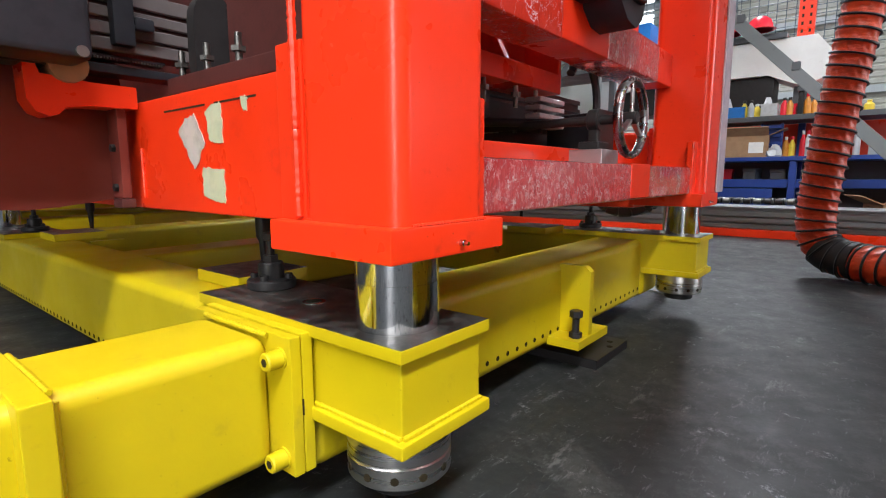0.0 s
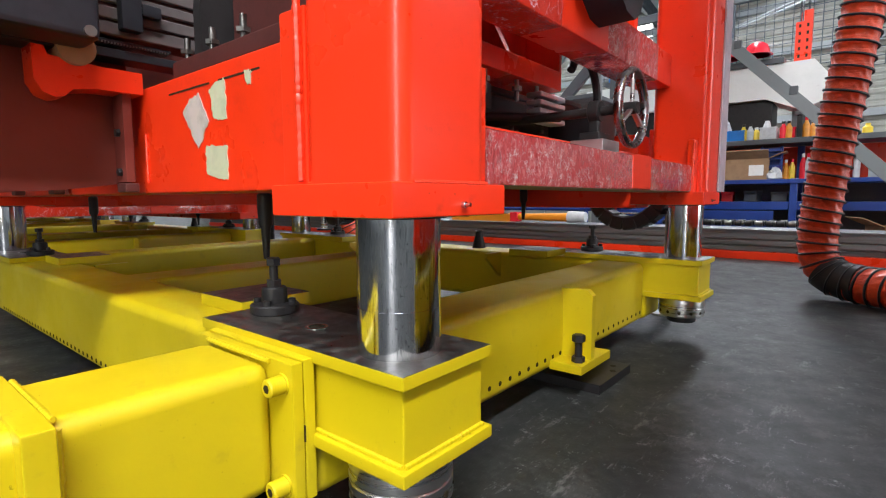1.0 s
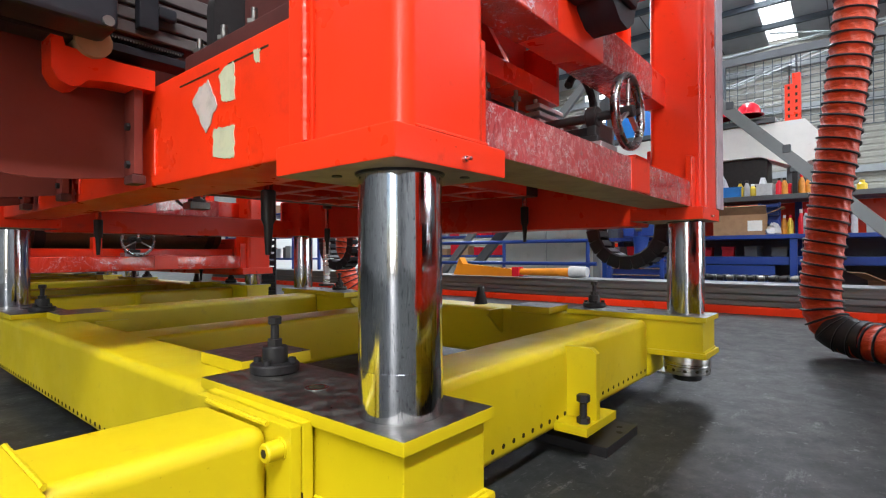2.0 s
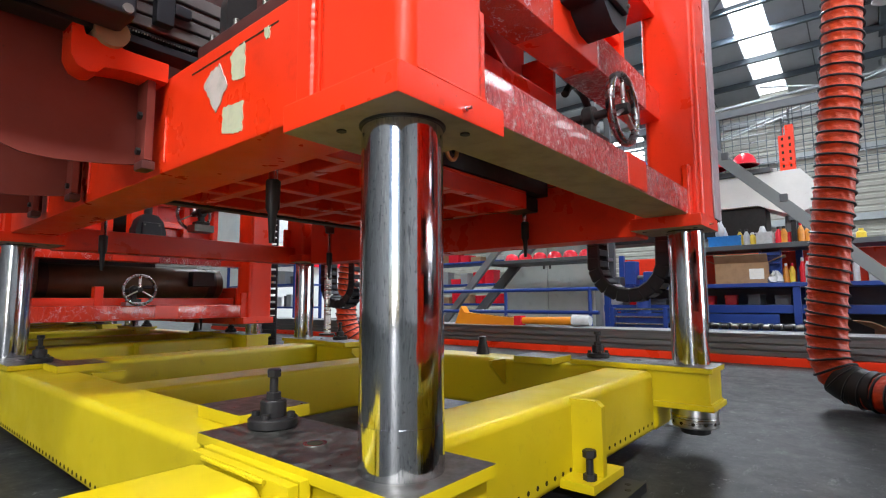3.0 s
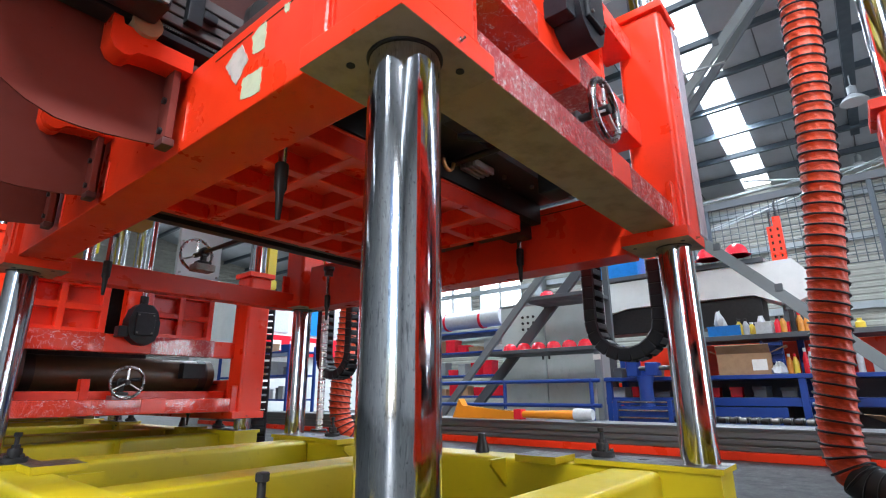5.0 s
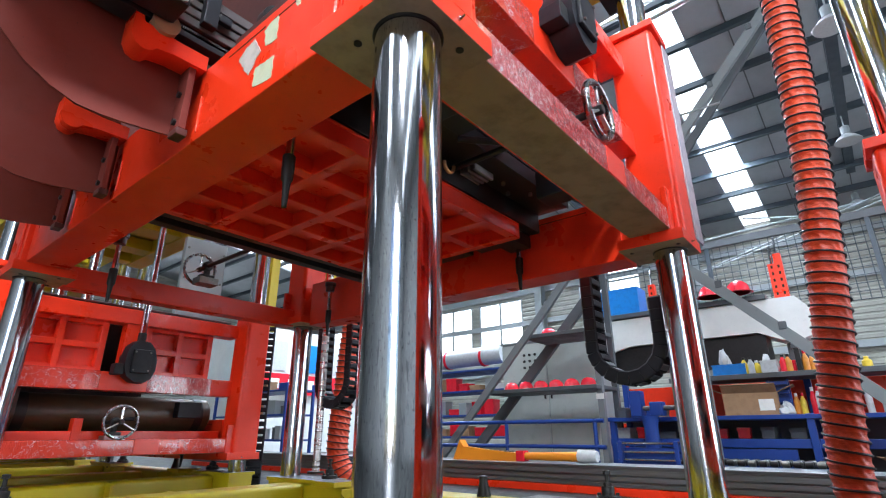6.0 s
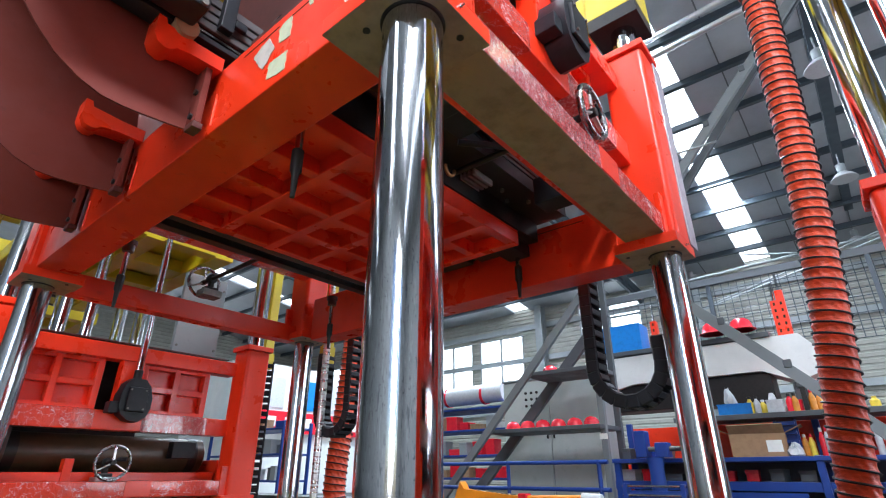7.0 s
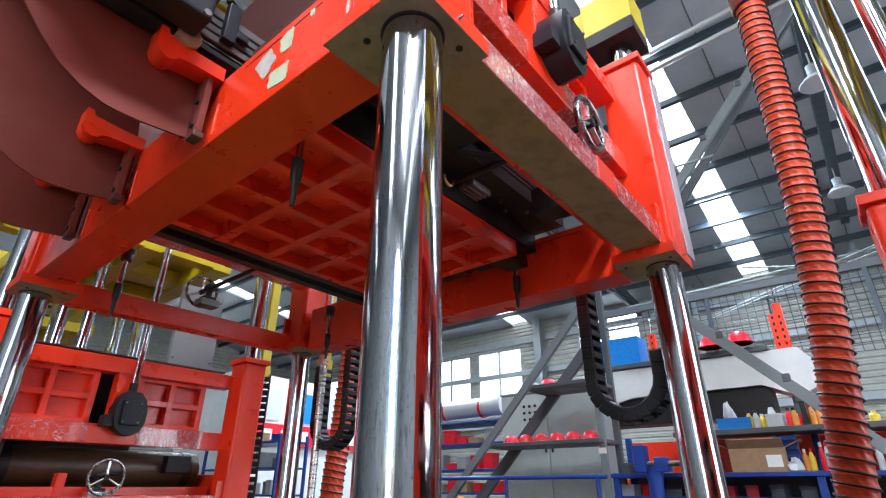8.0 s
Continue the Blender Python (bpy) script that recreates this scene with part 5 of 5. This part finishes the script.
for y, m, l in ((0.235, AMBER, "brown tin on the upper shelf"), (0.28, RED_PLASTIC, "red spray can on the upper shelf"), (0.62, YELLOW_PLASTIC, "yellow can on the upper shelf"), (0.56, PALE, "white can on the upper shelf")):
    bottle(5.66, y, 1.05, 0.03, 0.17, m, BLACK, l)
blk = thing("tool_post", "black steel tool post on the upper shelf", "tool post", "", (5.68, 0.15, 1.05))
part("post", box(B(), -0.03, 0.03, -0.022, 0.022, 0.0, 0.25, 0.003), BLACK, blk)
part("head", box(B(), -0.05, 0.05, -0.035, 0.035, 0.22, 0.27, 0.005), DARK_GREY, blk)

# blue floor vice between cabinet and bench, and steel bars in a low cradle before it
vice = thing("floor_vice", "blue cast floor vice with jaws standing before the bench", "vice", "", (5.30, 1.52, 0))
part("base", box(B(), -0.14, 0.14, -0.17, 0.17, 0.0, 0.05, 0.008), BLUE, vice)
part("column", lathe(B(), [(0.11, 0.05), (0.085, 0.12), (0.07, 0.55), (0.09, 0.66)], 18), BLUE, vice)
part("jaw", box(B(), -0.07, 0.07, -0.16, -0.03, 0.66, 0.80, 0.012), BLUE, vice)
part("jaw", box(B(), -0.07, 0.07, 0.05, 0.17, 0.66, 0.92, 0.012), BLUE, vice)
part("screw", rod(B(), (0, -0.26, 0.74), (0, 0.10, 0.74), 0.025, 14), STEEL, vice)
part("handle", rod(B(), (-0.12, -0.25, 0.74), (0.12, -0.25, 0.74), 0.01, 10), STEEL, vice)
cradle = thing("bar_cradle", "low blue cradle holding bright steel bars", "cradle", "", (5.0, 1.47, 0))
for y in (-0.27, 0.27):
    part("cradle_end", box(B(), -0.05, 0.05, y - 0.02, y + 0.02, 0.0, 0.42, 0.004), BLUE, cradle)
part("cradle_sheet", box(B(), 0.02, 0.035, -0.25, 0.25, 0.20, 0.36, 0.003), BLUE, cradle)
for z in (0.25, 0.32, 0.40):
    part("steel_bar", rod(B(), (-0.02, -0.30, z), (-0.02, 0.30, z), 0.012, 12), CHROME, cradle)


def parcel(x, y, z, dx, dy, dz, material, label, rz=0.0):
    ob = solo("parts_box", box(B(), -dx / 2, dx / 2, -dy / 2, dy / 2, 0, dz, 0.006), material, label, "parts box", "small boxes", at=(x, y, z))
    ob.rotation_euler = (0, 0, radians(rz))
    part("box_lid", box(B(), -dx / 2 - 0.004, dx / 2 + 0.004, -dy / 2 - 0.004, dy / 2 + 0.004, dz - 0.03, dz + 0.003, 0.003, 1), material, ob)
    return ob


kinds = ((RED_PLASTIC, "red plastic parts box"), (CARD, "small brown carton"), (PALE, "white plastic parts box"), (DARK_GREY, "dark grey tool case"), (BLUE, "blue steel parts box"), (GREY, "grey metal parts box"))
for k in range(10):
    m, l = kinds[rng.randrange(6)]
    parcel(5.78 + rng.uniform(-0.06, 0.08), 0.38 - 0.17 * k if k < 2 else 1.95 - 0.14 * (k - 2) if k < 6 else -0.45 - 0.2 * (k - 6), 1.05 if k < 2 or k > 6 else 0.655, 0.16, rng.uniform(0.08, 0.15), rng.uniform(0.07, 0.15), m, l + " standing on the bench shelf", rng.uniform(-12, 12))
for k in range(9):
    m, l = kinds[rng.randrange(6)]
    parcel(5.72 + rng.uniform(-0.06, 0.08), 1.95 - 0.24 * k, 0.44, 0.16, rng.uniform(0.08, 0.17), rng.uniform(0.06, 0.13), m, l + " on the lower bench shelf", rng.uniform(-12, 12))

# white gantry machine behind the bench
wm = thing("gantry_machine", "large white enclosed machine beam over a dark bed", "machine")
part("beam_cover", prism(B(), [(2.9, 1.50), (2.9, 2.04), (0.16, 2.06), (0.02, 1.88), (0.06, 1.58), (0.26, 1.50), (0.62, 1.66), (2.2, 1.66)], "x", 6.95, 7.5), WHITE, wm, "white painted beam cover with a chamfered nose")
part("dark_underside", box(B(), 7.02, 7.45, 0.55, 2.85, 1.30, 1.655, 0.01), BLACK, wm)
part("machine_bed", box(B(), 7.0, 7.9, -2.5, 3.0, 0.0, 0.62, 0.01), RED, wm, "red machine bed")
part("machine_column", box(B(), 7.1, 7.6, 0.10, 0.36, 0.6, 1.52, 0.008), DARK_GREY, wm)
part("top_tray", box(B(), 6.9, 7.4, 0.45, 2.6, 2.06, 2.12, 0.004), DARK_GREY, wm)
for y, z in ((0.28, 2.75), (0.36, 2.62), (1.95, 2.62)):
    p = thing("red_lift_post", "red steel post rising behind the white machine", "steel post", "red posts", (7.45, y, 2.0))
    part("channel", box(B(), -0.05, 0.05, -0.045, 0.045, 0.04, z - 2.0, 0.004), RED, p)
    part("pin", rod(B(), (0, 0, z - 2.0), (0, 0, z - 1.75), 0.012, 8), CHROME, p)
    for k in range(6):
        part("slot", box(B(), -0.0515, -0.0495, -0.012, 0.012, 0.10 + 0.09 * k, 0.14 + 0.09 * k), HOLE, p)

# wire mesh fence on the gallery behind
fence = thing("mesh_fence", "dark wire mesh fence before the far wall", "fence")
for k in range(56):
    y = -3.0 + 0.12 * k
    part("wire", rod(B(), (9.0, y, 2.3), (9.0, y, 3.5), 0.006, 4), BEAM, fence)
for k in range(11):
    part("wire", rod(B(), (9.0, -3.0, 2.3 + 0.12 * k), (9.0, 3.6, 2.3 + 0.12 * k), 0.006, 4), BEAM, fence)
for y in (-3.0, -0.8, 1.4, 3.6):
    part("fence_post", box(B(), 8.97, 9.03, y - 0.03, y + 0.03, 0, 3.6), BEAM, fence)
part("fence_rail", box(B(), 8.96, 9.04, -3.0, 3.6, 3.5, 3.62), DARK_GREY, fence)


# grey struts of the overhead frame
def strut(p0, p1, w, h, blocks, material, label):
    ob = thing("frame_strut", label, "steel strut", "frame struts")
    part("flat", bar(B(), p0, p1, w, h, 0.003), material, ob)
    a, c = Vector(p0), Vector(p1)
    for t in blocks:
        q = a.lerp(c, t)
        part("clip", box(B(), q.x - 0.035, q.x + 0.02, q.y - 0.03, q.y + 0.03, q.z + 0.02, q.z + 0.09, 0.004), DARK_GREY, ob)
    return ob


strut((5.0, 0.87, 2.09), (5.0, -1.138, 0.0), 0.05, 0.10, (0.14, 0.36), STRUT_GREY, "grey sloping steel strut before the bench")
strut((5.0, -3.0, 7.66), (5.0, 0.84, 3.38), 0.05, 0.10, (0.74, 0.86), STRUT_GREY, "grey sloping steel brace under the roof")
strut((5.25, -2.7, 7.65), (5.25, 0.95, 3.2), 0.05, 0.09, (), DARK_GREY, "dark grey sloping steel brace under the roof")

mast = thing('frame_mast', 'slim grey steel mast holding the sloping struts', 'steel mast')
part('tube', box(B(), 5.03, 5.23, 0.86, 0.92, 0.0, 3.5, 0.004), STRUT_GREY, mast)
part('foot', box(B(), 4.98, 5.28, 0.80, 0.98, 0.0, 0.012), GREY, mast)

# grey racks and machines further off
posts_shelf("storage_rack", "dark steel rack of goods standing by the wall", 6.4, 6.9, -2.6, -0.75, (0.5, 0.95, 1.4, 1.85), 1.9, DARK_GREY)
for k in range(14):
    m, l = kinds[rng.randrange(6)]
    parcel(6.55 + rng.uniform(-0.05, 0.1), -0.95 - 0.12 * (k % 5) * 2, (0.5, 0.95, 1.4)[k % 3], 0.22, rng.uniform(0.1, 0.2), rng.uniform(0.1, 0.3), m, l + " stacked on the steel rack", rng.uniform(-10, 10))
posts_shelf("storage_rack", "blue steel rack with red parts behind the stair", 7.0, 7.6, 4.3, 6.6, (0.45, 0.8, 1.2, 1.55), 1.6, BLUE)
for k in range(24):
    m, l = kinds[(0, 0, 2, 4, 0, 5, 1)[rng.randrange(7)]]
    parcel(7.15 + rng.uniform(-0.05, 0.1), 4.5 + 0.26 * (k % 8), (0.45, 0.8, 1.2)[k // 8], 0.22, rng.uniform(0.12, 0.24), rng.uniform(0.08, 0.24), m, l + " stacked on the blue rack", rng.uniform(-10, 10))
pipe = thing("duct_pipe", "pale round duct lying over the blue rack", "duct")
part("duct_tube", rod(B(), (7.2, 6.4, 1.78), (7.2, 4.5, 1.80), 0.16, 24), PALE, pipe)
for y in (4.9, 5.7):
    part("duct_strap", rod(B(), (7.2, y, 1.78), (7.2, y + 0.05, 1.78), 0.167, 24), RED_PLASTIC, pipe)
rail2 = thing("guard_rail", "low blue tube guard rail before the cabinet", "guard rail")
for z in (0.36, 0.62):
    part("rail_tube", rod(B(), (5.0, 1.9, z), (5.0, 4.3, z), 0.022, 10), BLUE, rail2)
for y in (2.0, 3.1, 4.2):
    part("rail_post", rod(B(), (5.0, y, 0.0), (5.0, y, 0.64), 0.022, 10), BLUE, rail2)


# ---- flexible extraction hoses ----
def spline(pts, n):
    pts = [Vector(p) for p in pts]
    ext = [pts[0] * 2 - pts[1]] + pts + [pts[-1] * 2 - pts[-2]]
    out = []
    for i in range(len(pts) - 1):
        a, b2, c, d = ext[i:i + 4]
        for k in range(n):
            t = k / n
            out.append(0.5 * ((2 * b2) + (c - a) * t + (2 * a - 5 * b2 + 4 * c - d) * t * t + (3 * b2 - a - 3 * c + d) * t ** 3))
    return out + [pts[-1]]


def even(pts, step):
    out, acc = [pts[0]], 0.0
    for a, c in zip(pts, pts[1:]):
        d = (c - a).length
        while acc + d >= step:
            a = a + (c - a) * ((step - acc) / d)
            out.append(a)
            d = (c - a).length
            acc = 0.0
        acc += d
    return out


def hose_skin(line, prof, seg=60):
    """Fabric tube drawn into slanting creases between the ribs."""
    bm, rings, up = B(), [], None
    n = len(line)
    for i, p in enumerate(line):
        d = (line[min(n - 1, i + 1)] - line[max(0, i - 1)]).normalized()
        up = d.orthogonal().normalized() if up is None else (up - d * up.dot(d)).normalized()
        side = d.cross(up)
        sag = math.sin(math.pi * ((i % 8) / 8.0))
        ring = []
        for k in range(seg):
            a = 2 * math.pi * k / seg
            c = 0.6 * math.sin(11 * a + 0.75 * i) + 0.4 * math.sin(17 * a + 0.62 * i + 1.3)
            ring.append(bm.verts.new(p + (up * math.cos(a) + side * math.sin(a)) * prof[i] * (1 + 0.045 * sag * c)))
        rings.append(ring)
    for a, b in zip(rings, rings[1:]):
        for k in range(seg):
            bm.faces.new((a[k], a[(k + 1) % seg], b[(k + 1) % seg], b[k]))
    return bm


def hose(pts, r, pitch, label):
    ob = thing("extraction_hose", label, "flexible hose", "extraction hoses")
    line = even(spline(pts, 24), pitch / 8)
    n = len(line)
    prof = [r * (1.0 - 0.085 * math.sin(math.pi * ((i % 8) / 8.0))) for i in range(n)]
    rg = random.Random(3)
    prof = [p * rg.uniform(0.99, 1.012) for p in prof]
    part("fabric", hose_skin(line, prof), HOSE, ob, "creased orange coated fabric")
    up, helix = None, []
    for i, p in enumerate(line[:-1]):
        d = (line[i + 1] - p).normalized()
        up = d.orthogonal().normalized() if up is None else (up - d * up.dot(d)).normalized()
        side = d.cross(up)
        for k in range(3):
            a = -2 * math.pi * (i + k / 3) / 8.0
            helix.append(p.lerp(line[i + 1], k / 3) + (up * math.cos(a) + side * math.sin(a)) * (r * 1.015))
    part("spiral_rib", sweep(B(), helix, 0.0056, 5), RUBBER, ob, "black spiral rib")
    return ob


hose([(2.60, -0.452, 3.32), (2.60, -0.443, 3.16), (2.60, -0.388, 2.02), (2.60, -0.33, 1.35), (2.60, -0.265, 0.80), (2.60, -0.232, 0.50), (2.60, -0.218, 0.30), (2.59, -0.232, 0.185), (2.56, -0.29, 0.112), (2.50, -0.39, 0.092), (2.42, -0.52, 0.090), (2.30, -0.74, 0.090), (2.2, -1.0, 0.090), (2.1, -1.3, 0.090)], 0.083, 0.053, "orange ribbed extraction hose hanging down onto the floor")
hose([(2.93, 3.5, 2.4), (2.90, 3.5, 1.56), (2.85, 3.5, 0.95), (2.81, 3.5, 0.55), (2.81, 3.49, 0.30), (2.87, 3.42, 0.14), (2.98, 3.34, 0.10), (3.15, 3.25, 0.10)], 0.098, 0.055, "orange ribbed extraction hose standing behind the base frame")

# Black sleeve laid over the hose fabric to darken the bend.
cuff = thing("hose_cuff", "black sleeve round the hose where it bends to the floor", "hose cuff")
part("sleeve", sweep(B(), spline([(2.580, -0.252, 0.138), (2.56, -0.29, 0.112), (2.53, -0.34, 0.100), (2.50, -0.39, 0.095)], 10), lambda t: 0.0842, 32), BEND_BLACK, cuff)
fan = thing("extraction_fan", "dark red extraction duct end over the hose", "duct")
part("collar", lathe(B(), [(0.10, 0.0), (0.105, 0.01), (0.105, 0.14), (0.09, 0.15)], 28, pose(2.60, -0.452, 3.28)), RED_DARK, fan)
part("duct_drop", rod(B(), (2.60, -0.452, 3.42), (2.60, -0.452, 7.3), 0.085, 24), GREY, fan)

office = thing("site_office", "white site office with blue-tinted windows and a red banner", "office", "", (0, 0, 0))
part("office_body", box(B(), 6.6, 13.0, 12.3, 15.0, 0.0, 3.3, 0.02), WHITE, office)
for x in (7.1, 8.3, 9.5, 10.7):
    w = part("office_window", box(B(), x, x + 0.95, 12.27, 12.295, 2.15, 2.95), BLUE_PLASTIC if x in (8.3,) else PALE, office)
    part("window_bar", box(B(), x + 0.45, x + 0.50, 12.255, 12.27, 2.15, 2.95), GREY, w)
ban = part("banner", box(B(), 7.2, 12.2, 12.18, 12.2, 1.52, 2.06), RED_PLASTIC, office, "red banner with white lettering")
for k in range(8):
    x = 7.5 + 0.58 * k
    part("lettering_bar", box(B(), x, x + 0.30, 12.172, 12.179, 1.66, 1.92), PAPER, ban)
posts_shelf("storage_rack", "blue steel rack of mixed goods before the office", 5.4, 6.0, 8.2, 10.8, (0.4, 0.85, 1.3), 1.4, BLUE)
for k in range(21):
    m, l = kinds[rng.randrange(6)]
    parcel(5.55 + rng.uniform(-0.05, 0.2), 8.4 + 0.34 * (k % 7), (0.4, 0.85, 1.3)[k // 7], 0.26, rng.uniform(0.14, 0.3), rng.uniform(0.1, 0.3), m, l + " stacked on the far rack", rng.uniform(-10, 10))
for y, z, dy in ((0.95, 6.45, 1.55), (0.92, 6.12, 1.35)):
    p0, p1 = (6.0, y + 1.2, z - 0.06), (6.0, y - 4.5, z + 0.3)
    solo("conduit_pipe", rod(B(), p0, p1, 0.045, 14), ALU, "bright steel conduit pipe under the roof", "pipe", "conduit pipes", "structure")
rod_post = thing("slim_column", "slim bare steel column behind the base frame", "steel column", "", (1.649, 2.283, 0.28))
part("tube", rod(B(), (0, 0, 0), (0, 0, 2.3), 0.022, 18), TURNED, rod_post)
part("flange", rod(B(), (0, 0, 0), (0, 0, 0.012), 0.05, 18), BLACK, rod_post)

# ---- drag chains beside the platforms ----
CH_R, CH_STEP, CH_TOP = 0.14, 0.048, 0.22


def chain_pose(s, h, x, y, sgn, fix, length):
    """Pose of the link at length s along a chain that hangs from the platform at height h."""
    zm = h + CH_TOP
    zc = (zm + fix + math.pi * CH_R - length) / 2
    a = zm - zc
    if s < a:
        yy, zz, ang = 0.0, zm - s, 0.0
    elif s < a + math.pi * CH_R:
        q = (s - a) / CH_R
        yy, zz, ang = CH_R * (1 - math.cos(q)), zc - CH_R * math.sin(q), q
    else:
        yy, zz, ang = 2 * CH_R, zc + (s - a - math.pi * CH_R), math.pi
    return pose(x, y + sgn * yy, zz, math.degrees(ang) * sgn, 0, 0)


def chain_link():
    ob = thing("drag_chain_link", "black plastic drag chain link hanging beside the platform", "drag chain link", "drag chain links")
    for x in (-0.045, 0.045):
        part("side_plate", box(B(), x - 0.006, x + 0.006, -0.028, 0.028, -0.027, 0.027, 0.006, 1), RUBBER, ob)
    for y in (-0.024, 0.024):
        part("cross_bar", box(B(), -0.045, 0.045, y - 0.004, y + 0.004, -0.013, 0.013, 0.003, 1), RUBBER, ob)
    return ob


CHAINS = [(1.70, 0.50, -1, 1.0, 1.08), (1.70, 2.06, 1, 1.2, 1.35)]
STILL = (0.0, 0.0, 1, 1.25, 1.75)
link = chain_link()
moving_links = []
for c in CHAINS:
    for i in range(int(c[4] / CH_STEP) + 1):
        ob = copy_thing(link, pose(0, 0, 0)) if moving_links else link
        moving_links.append((ob, 0.01 + i * CH_STEP, c))
for i in range(int(STILL[4] / CH_STEP) + 1):
    copy_thing(link, pose(1.552, 0.093 + PITCH_BACK, 0, 0, 0, -32) @ chain_pose(0.01 + i * CH_STEP, 0.352, *STILL) @ Matrix.Scale(1.15, 4))
p = thing("chain_post", "thin grey post holding the end of the drag chain", "steel post", "", (1.79, 0.22, 0))
part("tube", box(B(), -0.012, 0.012, -0.02, 0.02, 0.0, 1.05, 0.003, 1), GREY, p)
part("end_bracket", box(B(), -0.10, 0.012, -0.012, 0.012, 0.98, 1.02, 0.002, 1), GREY, p)
part("base_plate", box(B(), -0.05, 0.05, -0.05, 0.05, 0.0, 0.008), GREY, p)
for y, z in ((2.34, 1.19), (0.33 + PITCH_BACK, 1.24)):
    p = thing("chain_hanger", "yellow bar hanging from the top frame to the drag chain", "steel bar", "chain hangers", (1.70, y, z))
    part("bar", box(B(), -0.035, 0.035, -0.02, 0.02, 0.0, 2.55 - z, 0.004), YELLOW, p)
    part("bracket", box(B(), -0.045, 0.045, -0.024, 0.024, -0.02, 0.09, 0.003), YELLOW, p)
    part("arm", box(B(), -0.19, -0.03, -0.018, 0.018, 2.47 - z, 2.53 - z, 0.003), YELLOW, p)


def motions():
    walk(press1, [(t, pose(0, 0, h)) for t, h in LIFT])
    for ob, s, c in moving_links:
        walk(ob, [(t, chain_pose(s, h, *c)) for t, h in LIFT])


motions()
